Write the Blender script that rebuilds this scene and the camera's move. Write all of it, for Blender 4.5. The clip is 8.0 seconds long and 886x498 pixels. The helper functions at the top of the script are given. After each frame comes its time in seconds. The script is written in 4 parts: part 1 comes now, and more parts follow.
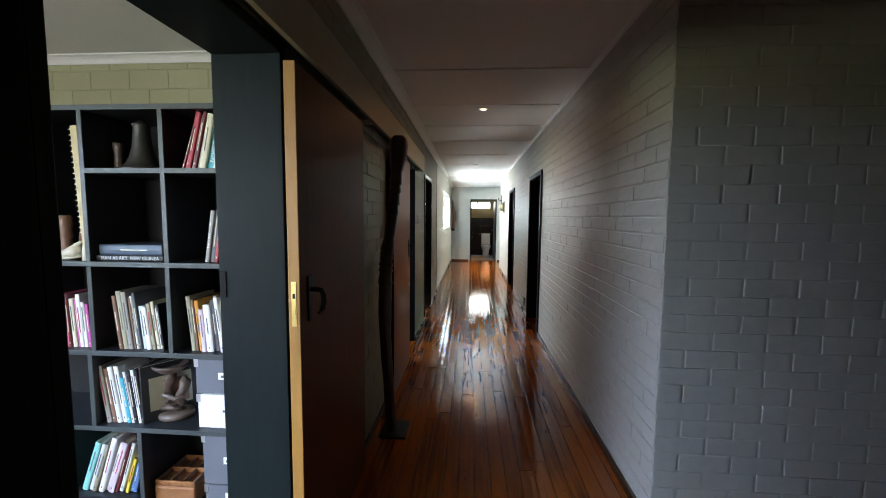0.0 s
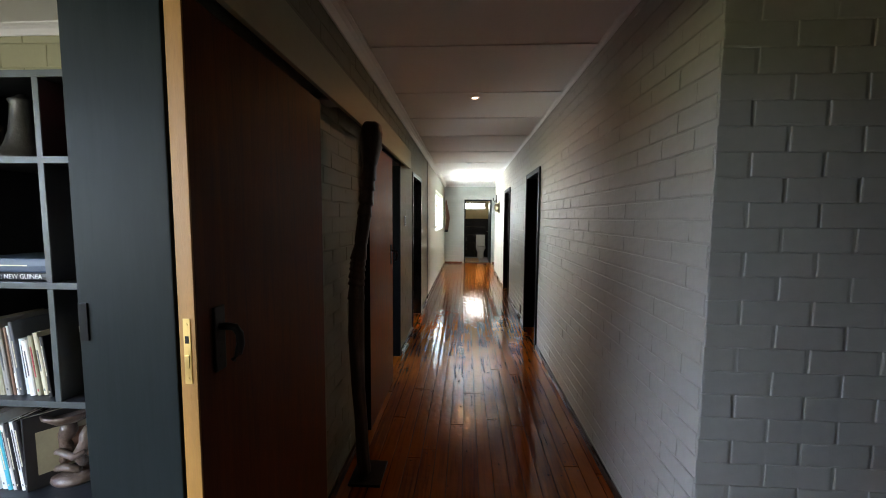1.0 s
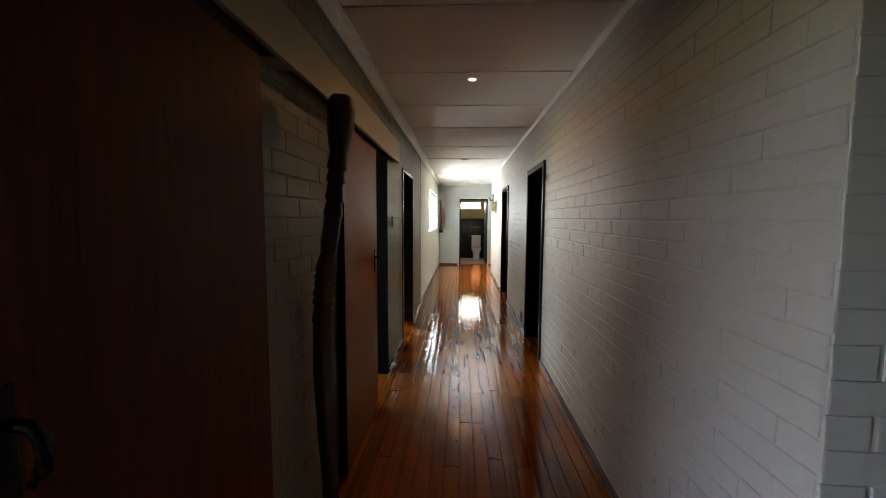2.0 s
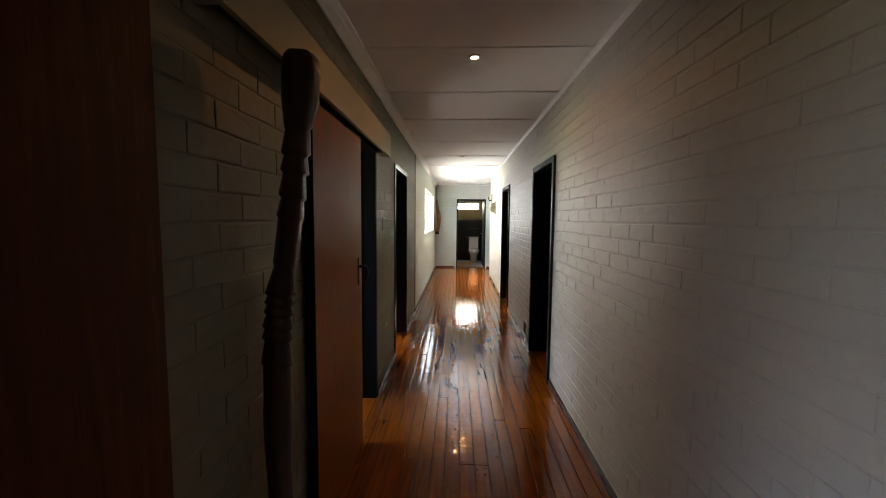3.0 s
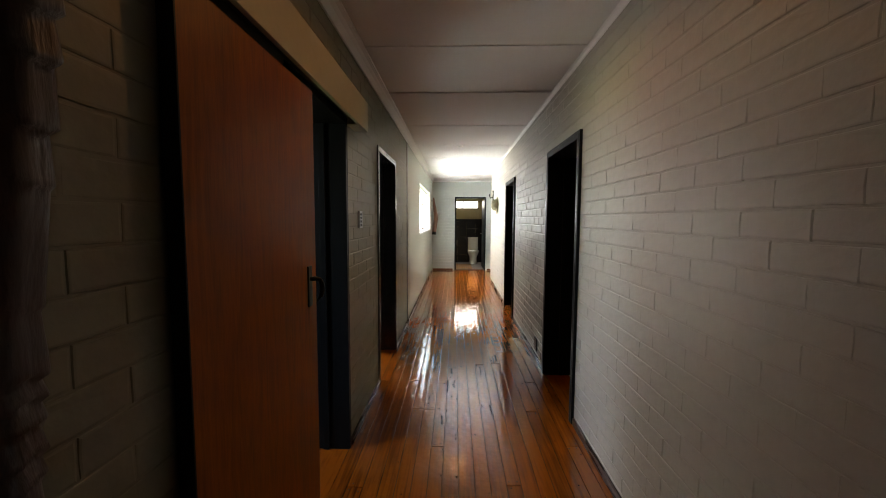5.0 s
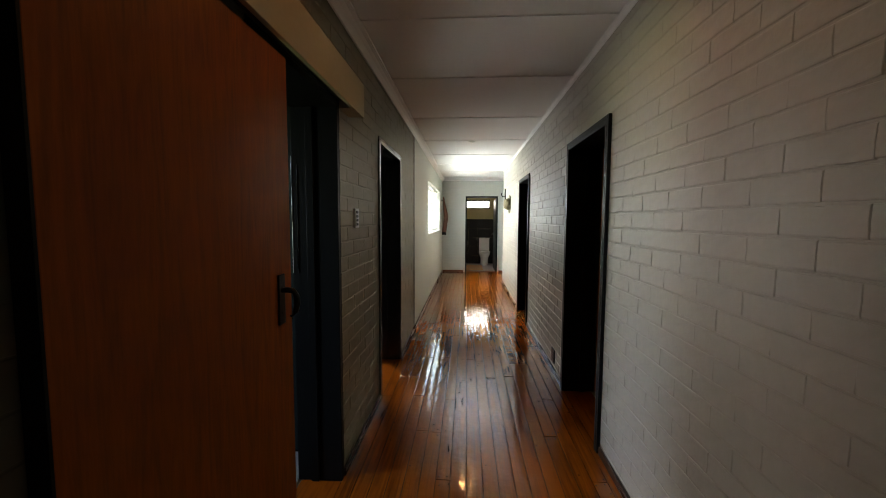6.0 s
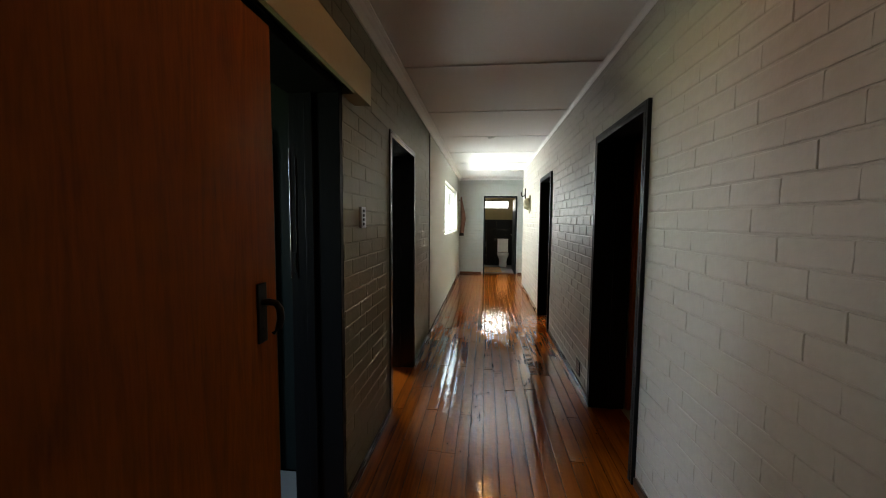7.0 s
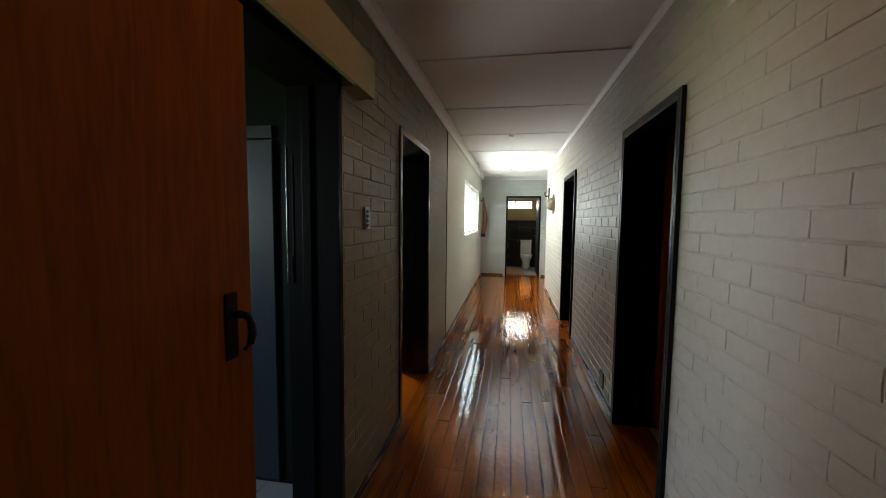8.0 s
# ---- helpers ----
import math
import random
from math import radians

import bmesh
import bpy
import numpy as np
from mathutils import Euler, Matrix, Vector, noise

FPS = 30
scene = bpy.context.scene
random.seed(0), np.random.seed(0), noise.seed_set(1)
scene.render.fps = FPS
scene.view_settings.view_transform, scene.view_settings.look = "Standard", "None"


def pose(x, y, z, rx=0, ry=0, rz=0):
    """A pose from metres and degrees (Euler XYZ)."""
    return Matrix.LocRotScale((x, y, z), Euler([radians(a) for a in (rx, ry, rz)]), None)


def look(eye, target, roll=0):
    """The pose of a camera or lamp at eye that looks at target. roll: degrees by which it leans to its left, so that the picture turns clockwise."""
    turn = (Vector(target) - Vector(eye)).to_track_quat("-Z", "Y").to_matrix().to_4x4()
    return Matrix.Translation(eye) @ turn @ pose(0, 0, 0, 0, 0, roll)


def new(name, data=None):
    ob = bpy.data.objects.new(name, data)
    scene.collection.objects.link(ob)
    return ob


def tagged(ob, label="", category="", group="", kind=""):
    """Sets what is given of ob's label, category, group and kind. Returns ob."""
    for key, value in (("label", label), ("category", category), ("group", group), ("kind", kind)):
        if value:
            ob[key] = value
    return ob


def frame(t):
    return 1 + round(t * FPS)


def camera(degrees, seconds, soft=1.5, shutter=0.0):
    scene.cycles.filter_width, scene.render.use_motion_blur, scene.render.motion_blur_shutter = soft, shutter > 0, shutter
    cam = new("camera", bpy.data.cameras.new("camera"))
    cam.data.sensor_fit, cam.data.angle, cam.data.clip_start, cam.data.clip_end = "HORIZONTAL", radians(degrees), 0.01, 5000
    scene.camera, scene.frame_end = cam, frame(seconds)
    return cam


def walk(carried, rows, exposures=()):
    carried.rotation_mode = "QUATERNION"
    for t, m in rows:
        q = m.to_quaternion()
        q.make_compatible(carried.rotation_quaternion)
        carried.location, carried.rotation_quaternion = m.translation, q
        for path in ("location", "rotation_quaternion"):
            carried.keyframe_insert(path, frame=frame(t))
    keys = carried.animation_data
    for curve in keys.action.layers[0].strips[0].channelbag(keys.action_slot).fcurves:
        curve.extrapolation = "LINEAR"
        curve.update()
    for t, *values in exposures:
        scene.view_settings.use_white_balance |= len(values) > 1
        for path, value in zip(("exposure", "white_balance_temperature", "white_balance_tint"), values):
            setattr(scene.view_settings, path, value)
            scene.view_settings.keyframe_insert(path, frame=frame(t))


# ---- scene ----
cam = camera(98.0, 8.0, soft=1.0)
PATH = [
    (0, (0.103, 0.179, 1.467), (-0.036, 2.167, 1.303), 0.5),
    (0.5, (0.139, 0.401, 1.479), (0.008, 2.39, 1.315), 0.5),
    (1, (0.148, 0.612, 1.48), (0.032, 2.602, 1.319), 0.4),
    (1.5, (0.147, 0.843, 1.479), (0.044, 2.833, 1.317), 0.3),
    (3, (0.115, 1.531, 1.494), (0.044, 3.523, 1.336), 0.5),
    (3.5, (0.098, 1.739, 1.483), (0.032, 3.731, 1.326), 0.4),
    (4, (0.085, 1.938, 1.478), (0.025, 3.931, 1.321), 0.3),
    (4.5, (0.101, 2.122, 1.461), (0.047, 4.115, 1.306), 0.3),
    (6, (0.134, 2.624, 1.436), (0.013, 4.615, 1.284), 0.3),
    (6.5, (0.127, 2.768, 1.44), (-0.034, 4.756, 1.288), 0.4),
    (7, (0.136, 2.86, 1.43), (-0.078, 4.843, 1.281), 0.4),
    (7.5, (0.163, 2.941, 1.431), (-0.113, 4.916, 1.283), 0.4),
    (8, (0.198, 3.022, 1.437), (-0.14, 4.988, 1.288), 0.6),
]
walk(cam, [(t, look(eye, target, roll)) for t, eye, target, roll in PATH], [(0, 0.08, 6800, 13), (1.5, 0.06, 7500, 16), (4.5, 0.0, 7900, 19), (6.0, -0.42, 7700, 15), (8, -0.46, 7500, 13)])

# ---- world and light ----
world = bpy.data.worlds.new("sky")
scene.world = world
world.use_nodes = True
wn = world.node_tree
sky = wn.nodes.new("ShaderNodeTexSky")
sky.sky_type = "NISHITA"
sky.sun_disc = False
sky.sun_elevation, sky.sun_rotation = radians(56), radians(8)
wn.links.new(sky.outputs[0], wn.nodes["Background"].inputs[0])
wn.nodes["Background"].inputs[1].default_value = 0.12

sun = new("sun", bpy.data.lights.new("sun", "SUN"))
sun.data.energy, sun.data.angle, sun.data.color = 3.0, radians(0.5), (1, 0.95, 0.86)
sun.matrix_world = look((1.2, 8, 12), (0, 0, 0))


def window_lamp(name, eye, target, w, h, watts, color, spread=180):
    """Light of sky or garden that comes in through a window's opening; a smaller spread keeps it to the way it comes from."""
    lamp = new(name, bpy.data.lights.new(name, "AREA"))
    lamp.data.shape, lamp.data.size, lamp.data.size_y = "RECTANGLE", w, h
    lamp.data.energy, lamp.data.color, lamp.data.spread = watts, color, radians(spread)
    lamp.matrix_world = look(eye, target)
    return lamp


window_lamp("window_light_passage", (-0.635, 10.80, 1.65), (1.0, 10.80, 1.25), 2.72, 0.86, 46, (0.58, 0.82, 1.0))
window_lamp("window_light_library_south", (-2.6, -2.38, 1.5), (-2.6, 0, 0.7), 2.0, 1.3, 82, (0.90, 0.98, 0.98))
window_lamp("window_light_library_west", (-3.93, -0.95, 1.85), (-0.6, 1.0, -0.5), 2.1, 1.0, 92, (0.47, 0.66, 1.0), 68)
window_lamp("window_light_library_garden", (-3.93, -0.95, 1.5), (0.97, 2.0, 2.9), 2.1, 0.35, 6, (0.80, 1.0, 0.66), 60)
window_lamp("window_light_toilet", (0.49, 15.38, 1.94), (0.45, 13.8, 0.2), 0.74, 0.26, 10, (0.97, 1.0, 0.98))
window_lamp("window_light_washroom_sky", (-3.14, 3.48, 1.80), (0.97, 4.75, 0.0), 0.6, 0.5, 12, (0.50, 0.72, 1.0), 65)
window_lamp("window_light_washroom_garden", (-3.14, 3.48, 1.30), (0.97, 4.75, 2.8), 0.6, 0.5, 4, (0.80, 1.0, 0.50), 65)


def spot(name, x, y, target, watts):
    """The beam of a recessed ceiling lamp."""
    lamp = new(name, bpy.data.lights.new(name, "SPOT"))
    lamp.data.energy, lamp.data.color = watts, (1.0, 0.47, 0.15)
    lamp.data.spot_size, lamp.data.spot_blend, lamp.data.shadow_soft_size = radians(168), 0.5, 0.03
    lamp.matrix_world = look((x, y, 2.535), target)
    return lamp


spot("downlight_beam", 0.218, 4.139, (0.15, 4.139, 0.0), 7)
spot("downlight_beam", 0.20, 8.20, (0.20, 8.201, 0), 8)


# ---- materials ----
def mat(name, color, rough=0.6, metal=0.0, vary=0.12, scale=3.0, fine=60.0, bump=0.08, stretch=(1, 1, 1), coat=0.0, rand=0.0, spec=0.5, warp=0.0):
    """A painted, wooden or metal surface: two scales of variation in tone and roughness, with a fine relief."""
    m = bpy.data.materials.new(name)
    m.use_nodes = True
    nt = m.node_tree
    b = nt.nodes["Principled BSDF"]
    co = nt.nodes.new("ShaderNodeTexCoord")
    mp = nt.nodes.new("ShaderNodeMapping")
    mp.inputs["Scale"].default_value = stretch
    nt.links.new(co.outputs["Object"], mp.inputs[0])
    oi = nt.nodes.new("ShaderNodeObjectInfo")
    if rand:
        mul = nt.nodes.new("ShaderNodeMath")
        mul.operation = "MULTIPLY"
        mul.inputs[1].default_value = 37.0
        nt.links.new(oi.outputs["Random"], mul.inputs[0])
        cmb = nt.nodes.new("ShaderNodeCombineXYZ")
        for i in range(3):
            nt.links.new(mul.outputs[0], cmb.inputs[i])
        nt.links.new(cmb.outputs[0], mp.inputs["Location"])
    n1 = nt.nodes.new("ShaderNodeTexNoise")
    n1.inputs["Scale"].default_value, n1.inputs["Detail"].default_value = scale, 4
    n1.inputs["Distortion"].default_value = warp
    n2 = nt.nodes.new("ShaderNodeTexNoise")
    n2.inputs["Scale"].default_value, n2.inputs["Detail"].default_value = fine, 3
    for n in (n1, n2):
        nt.links.new(mp.outputs[0], n.inputs["Vector"])
    add = nt.nodes.new("ShaderNodeMath")
    add.operation = "MULTIPLY_ADD"
    nt.links.new(n2.outputs[0], add.inputs[0])
    add.inputs[1].default_value = 0.5
    nt.links.new(n1.outputs[0], add.inputs[2])
    total = add.outputs[0]
    if rand:
        a2 = nt.nodes.new("ShaderNodeMath")
        a2.operation = "MULTIPLY_ADD"
        nt.links.new(oi.outputs["Random"], a2.inputs[0])
        a2.inputs[1].default_value = rand
        nt.links.new(total, a2.inputs[2])
        total = a2.outputs[0]
    ramp = nt.nodes.new("ShaderNodeMapRange")
    ramp.inputs["From Min"].default_value, ramp.inputs["From Max"].default_value = 0.4, 1.1 + rand
    ramp.inputs["To Min"].default_value, ramp.inputs["To Max"].default_value = 1 - vary, 1 + vary
    nt.links.new(total, ramp.inputs[0])
    mix = nt.nodes.new("ShaderNodeVectorMath")
    mix.operation = "SCALE"
    mix.inputs[0].default_value = color[:3]
    nt.links.new(ramp.outputs[0], mix.inputs["Scale"])
    nt.links.new(mix.outputs[0], b.inputs["Base Color"])
    rr = nt.nodes.new("ShaderNodeMapRange")
    rr.inputs["To Min"].default_value, rr.inputs["To Max"].default_value = max(0.02, rough - 0.08), min(1, rough + 0.08)
    nt.links.new(n1.outputs[0], rr.inputs[0])
    nt.links.new(rr.outputs[0], b.inputs["Roughness"])
    b.inputs["Metallic"].default_value = metal
    b.inputs["Coat Weight"].default_value = coat
    b.inputs["Coat Roughness"].default_value = 0.08
    b.inputs["Specular IOR Level"].default_value = spec
    if bump:
        bp = nt.nodes.new("ShaderNodeBump")
        bp.inputs["Strength"].default_value, bp.inputs["Distance"].default_value = bump, 0.01
        nt.links.new(n2.outputs[0], bp.inputs["Height"])
        nt.links.new(bp.outputs[0], b.inputs["Normal"])
    return m


def glow(name, color, strength):
    m = bpy.data.materials.new(name)
    m.use_nodes = True
    b = m.node_tree.nodes["Principled BSDF"]
    b.inputs["Base Color"].default_value = (*color, 1)
    b.inputs["Emission Color"].default_value = (*color, 1)
    b.inputs["Emission Strength"].default_value = strength
    return m


def floor_wood(name, dark, light, gloss):
    """Varnished boards: long grain, knots and nail marks, worn tone from board to board, gently rippled varnish."""
    m = bpy.data.materials.new(name)
    m.use_nodes = True
    nt = m.node_tree
    b = nt.nodes["Principled BSDF"]
    L = nt.links.new
    geo = nt.nodes.new("ShaderNodeNewGeometry")
    oi = nt.nodes.new("ShaderNodeObjectInfo")
    off = nt.nodes.new("ShaderNodeVectorMath")
    off.operation = "SCALE"
    off.inputs[0].default_value = (11.0, 23.0, 5.0)
    L(oi.outputs["Random"], off.inputs["Scale"])
    pos = nt.nodes.new("ShaderNodeVectorMath")
    L(geo.outputs["Position"], pos.inputs[0])
    L(off.outputs[0], pos.inputs[1])
    grain_map = nt.nodes.new("ShaderNodeMapping")
    grain_map.inputs["Scale"].default_value = (28, 1.3, 28)
    L(pos.outputs[0], grain_map.inputs[0])
    grain = nt.nodes.new("ShaderNodeTexNoise")
    grain.inputs["Scale"].default_value, grain.inputs["Detail"].default_value, grain.inputs["Distortion"].default_value = 2.0, 5, 0.6
    L(grain_map.outputs[0], grain.inputs["Vector"])
    blot = nt.nodes.new("ShaderNodeTexNoise")
    blot.inputs["Scale"].default_value, blot.inputs["Detail"].default_value = 2.4, 4
    L(geo.outputs["Position"], blot.inputs["Vector"])
    s1 = nt.nodes.new("ShaderNodeMath")
    s1.operation = "MULTIPLY_ADD"
    L(oi.outputs["Random"], s1.inputs[0])
    s1.inputs[1].default_value = 0.28
    L(grain.outputs[0], s1.inputs[2])
    s2 = nt.nodes.new("ShaderNodeMath")
    s2.operation = "MULTIPLY_ADD"
    L(blot.outputs[0], s2.inputs[0])
    s2.inputs[1].default_value = 0.55
    L(s1.outputs[0], s2.inputs[2])
    ramp = nt.nodes.new("ShaderNodeValToRGB")
    ramp.color_ramp.elements[0].position, ramp.color_ramp.elements[0].color = 0.55, (*dark, 1)
    ramp.color_ramp.elements[1].position, ramp.color_ramp.elements[1].color = 1.12 - 0.13, (*light, 1)
    L(s2.outputs[0], ramp.inputs[0])
    knot = nt.nodes.new("ShaderNodeTexVoronoi")
    knot.voronoi_dimensions = "2D"
    knot.inputs["Scale"].default_value = 3.6
    L(pos.outputs[0], knot.inputs["Vector"])
    kr = nt.nodes.new("ShaderNodeMapRange")
    kr.inputs["From Min"].default_value, kr.inputs["From Max"].default_value = 0.010, 0.026
    kr.inputs["To Min"].default_value = 0.25
    L(knot.outputs["Distance"], kr.inputs[0])
    dk = nt.nodes.new("ShaderNodeVectorMath")
    dk.operation = "SCALE"
    L(ramp.outputs[0], dk.inputs[0])
    L(kr.outputs[0], dk.inputs["Scale"])
    L(dk.outputs[0], b.inputs["Base Color"])
    rip_map = nt.nodes.new("ShaderNodeMapping")
    rip_map.inputs["Scale"].default_value = (1.3, 1.6, 1.3)
    L(pos.outputs[0], rip_map.inputs[0])
    rip = nt.nodes.new("ShaderNodeTexNoise")
    rip.inputs["Scale"].default_value, rip.inputs["Detail"].default_value = 15.0, 1.6
    L(rip_map.outputs[0], rip.inputs["Vector"])
    b1 = nt.nodes.new("ShaderNodeBump")
    b1.inputs["Strength"].default_value, b1.inputs["Distance"].default_value = 0.42, 0.0045
    L(rip.outputs[0], b1.inputs["Height"])
    b2 = nt.nodes.new("ShaderNodeBump")
    b2.inputs["Strength"].default_value, b2.inputs["Distance"].default_value = 0.03, 0.002
    L(grain.outputs[0], b2.inputs["Height"])
    L(b1.outputs[0], b2.inputs["Normal"])
    L(b2.outputs[0], b.inputs["Normal"])
    rr = nt.nodes.new("ShaderNodeMapRange")
    rr.inputs["To Min"].default_value, rr.inputs["To Max"].default_value = gloss, gloss + 0.04
    L(blot.outputs[0], rr.inputs[0])
    L(rr.outputs[0], b.inputs["Roughness"])
    b.inputs["Specular IOR Level"].default_value = 0.8
    return m


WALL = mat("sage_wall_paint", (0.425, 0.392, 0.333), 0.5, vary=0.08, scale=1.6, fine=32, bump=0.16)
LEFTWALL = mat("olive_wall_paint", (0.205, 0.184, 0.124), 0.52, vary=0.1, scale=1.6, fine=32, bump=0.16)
# the left wall's olive, made paler for warm light falling on the pelmet
PELMET = mat("lit_olive_pelmet_paint", (0.34, 0.305, 0.20), 0.5, vary=0.08, scale=1.6, fine=32, bump=0.08)
SAGE = mat("pale_sage_wall_paint", (0.45, 0.465, 0.425), 0.5, vary=0.06, scale=1.6, fine=32, bump=0.12)
PLASTER = mat("sage_plaster_paint", (0.55, 0.56, 0.50), 0.6, vary=0.05, scale=1.2, fine=30, bump=0.12)
CEIL = mat("white_ceiling_paint", (0.83, 0.81, 0.79), 0.7, vary=0.04, scale=1.0, fine=40, bump=0.06)
WHITE = mat("white_gloss_paint", (0.8, 0.8, 0.78), 0.35, vary=0.04)
BLACK = mat("black_frame_paint", (0.006, 0.0065, 0.007), 0.42, vary=0.25, scale=2, fine=50, bump=0.10, stretch=(1, 1, 0.15), spec=0.10)
GLOSSBLACK = mat("black_gloss_frame_paint", (0.006, 0.0065, 0.007), 0.24, vary=0.25, scale=2, fine=50, bump=0.06, stretch=(1, 1, 0.15), spec=0.45)
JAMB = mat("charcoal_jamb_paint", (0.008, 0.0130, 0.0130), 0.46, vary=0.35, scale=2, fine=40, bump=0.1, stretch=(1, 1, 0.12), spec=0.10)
# near-black colour stands for the shade of unlit rooms
ROOMSHADE = mat("unlit_room_shade", (0.03, 0.03, 0.03), 0.8)
DOORWOOD = mat("red_brown_door_veneer", (0.27, 0.066, 0.006), 0.44, vary=0.42, scale=2.0, fine=26, bump=0.05, stretch=(6, 6, 0.55), rand=0.1, spec=0.12, warp=3.6)
# the first sliding door's veneer, set much darker than the second's
DOORDARK = mat("darker_red_brown_door_veneer", (0.105, 0.026, 0.007), 0.46, vary=0.5, scale=2.2, fine=24, bump=0.05, stretch=(9, 9, 0.5), spec=0.14, warp=2.2)
RAWWOOD = mat("bare_orange_wood", (0.40, 0.19, 0.038), 0.5, vary=0.25, scale=3, fine=60, bump=0.1, stretch=(8, 8, 0.6))
FLOORWOOD = floor_wood("varnished_orange_boards", (0.095, 0.021, 0.0035), (0.33, 0.076, 0.007), 0.012)
SKIRT = mat("dark_brown_skirting", (0.11, 0.036, 0.014), 0.45, vary=0.35, scale=3, fine=40, bump=0.1, stretch=(8, 0.6, 8), spec=0.3)
SKIRTING = mat("black_brown_skirting_gloss", (0.040, 0.016, 0.008), 0.28, vary=0.4, scale=3, fine=40, bump=0.1, stretch=(8, 0.6, 8), spec=0.5)
BRASS = mat("worn_brass", (0.75, 0.56, 0.22), 0.33, 1.0, vary=0.15, scale=20)
IRON = mat("black_iron", (0.013, 0.012, 0.012), 0.4, 0.6, vary=0.2, scale=20)
STEEL = mat("brushed_steel", (0.5, 0.5, 0.5), 0.35, 1.0, vary=0.1)
POLEWOOD = mat("weathered_dark_pole", (0.070, 0.043, 0.032), 0.42, vary=0.6, scale=7, fine=55, bump=0.18, stretch=(3, 3, 0.5))
# one slate paint: front edges paler for caught light, insides darkened for shade
LITSHELFEDGE = mat("lit_slate_shelf_edge", (0.046, 0.058, 0.058), 0.4, vary=0.2, scale=3, fine=40, bump=0.08)
SHADEDSHELF = mat("shaded_slate_shelf_paint", (0.013, 0.015, 0.019), 0.4, vary=0.2, scale=3, fine=40, bump=0.08)
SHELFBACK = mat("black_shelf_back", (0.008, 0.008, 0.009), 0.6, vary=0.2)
CERAMIC = mat("white_ceramic", (0.8, 0.8, 0.78), 0.12, vary=0.02, scale=2, bump=0, coat=0.5)
BLACKTILE = mat("black_wall_tile", (0.02, 0.02, 0.022), 0.25, vary=0.2, rand=0.2)
SLATE = mat("slate_blue_paint", (0.018, 0.027, 0.038), 0.45, vary=0.15, scale=2, fine=30, bump=0.06)
GREYTILE = mat("grey_floor_tile", (0.22, 0.23, 0.24), 0.35, vary=0.15, rand=0.2)
CARPET = mat("tan_carpet", (0.34, 0.27, 0.17), 0.95, vary=0.2, scale=4, fine=200, bump=0.4)
OLIVE = mat("olive_plaster", (0.30, 0.25, 0.13), 0.6, vary=0.08)
LIBWALL = mat("olive_brick_paint", (0.38, 0.37, 0.23), 0.55, vary=0.07, scale=1.6, fine=45, bump=0.2)
STRAW = mat("woven_straw", (0.23, 0.205, 0.125), 0.8, vary=0.3, scale=10, fine=120, bump=0.6)
HORN = mat("reddish_carved_wood", (0.19, 0.08, 0.05), 0.4, vary=0.4, scale=8, fine=50, bump=0.3)
SKYGLOW = glow("overcast_sky_outside", (0.84, 0.96, 1.0), 18.0)
# sky glow set weaker to tame the toilet window's reflection on the floor
SKYDIM = glow("dimmer_sky_outside", (0.93, 1.0, 0.97), 2.6)
LAMPGLOW = glow("lamp_glass", (1.0, 0.80, 0.55), 45.0)
LAMPDIM = glow("lamp_glass_dim", (1.0, 0.85, 0.7), 2.0)
GLASS = bpy.data.materials.new("window_glass")
GLASS.use_nodes = True
GLASS.node_tree.nodes["Principled BSDF"].inputs["Transmission Weight"].default_value = 1.0
GLASS.node_tree.nodes["Principled BSDF"].inputs["Roughness"].default_value = 0.02
GLASS.node_tree.nodes["Principled BSDF"].inputs["IOR"].default_value = 1.1


# ---- building helpers ----
def box(bm, x0, x1, y0, y1, z0, z1, bev=0.0, m=None):
    v = [bm.verts.new((x, y, z)) for x in (x0, x1) for y in (y0, y1) for z in (z0, z1)]
    if m is not None:
        for p in v:
            p.co = m @ p.co
    fs = [bm.faces.new([v[i] for i in q]) for q in ((0, 1, 3, 2), (4, 6, 7, 5), (0, 4, 5, 1), (2, 3, 7, 6), (0, 2, 6, 4), (1, 5, 7, 3))]
    if bev:
        es = list({e for f in fs for e in f.edges})
        bmesh.ops.bevel(bm, geom=es, offset=bev, segments=2, affect="EDGES", profile=0.6)
    return bm


def B(*a, **k):
    return box(bmesh.new(), *a, **k)


def mesh_of(name, bm, material, smooth=False):
    bmesh.ops.recalc_face_normals(bm, faces=bm.faces)
    me = bpy.data.meshes.new(name)
    bm.to_mesh(me)
    bm.free()
    me.materials.append(material)
    if smooth:
        me.shade_smooth()
    return me


def thing(name, label, category, at=(0, 0, 0), group="", kind=""):
    e = new(name)
    e.empty_display_size = 0.1
    e.location = at
    return tagged(e, label, category, group, kind)


def whole(name, bm, material, label, category="", group="", kind="", smooth=False):
    """A thing that is one mesh."""
    return tagged(new(name, mesh_of(name, bm, material, smooth)), label, category, group, kind)


def part(name, bm, material, parent, label="", smooth=False):
    """One mesh, built in the world's place, under a thing or a part."""
    ob = new(name, mesh_of(name, bm, material, smooth))
    ob.parent = parent
    if parent.parent is None:
        ob.matrix_parent_inverse = Matrix.Translation(-parent.location)
    return tagged(ob, label)


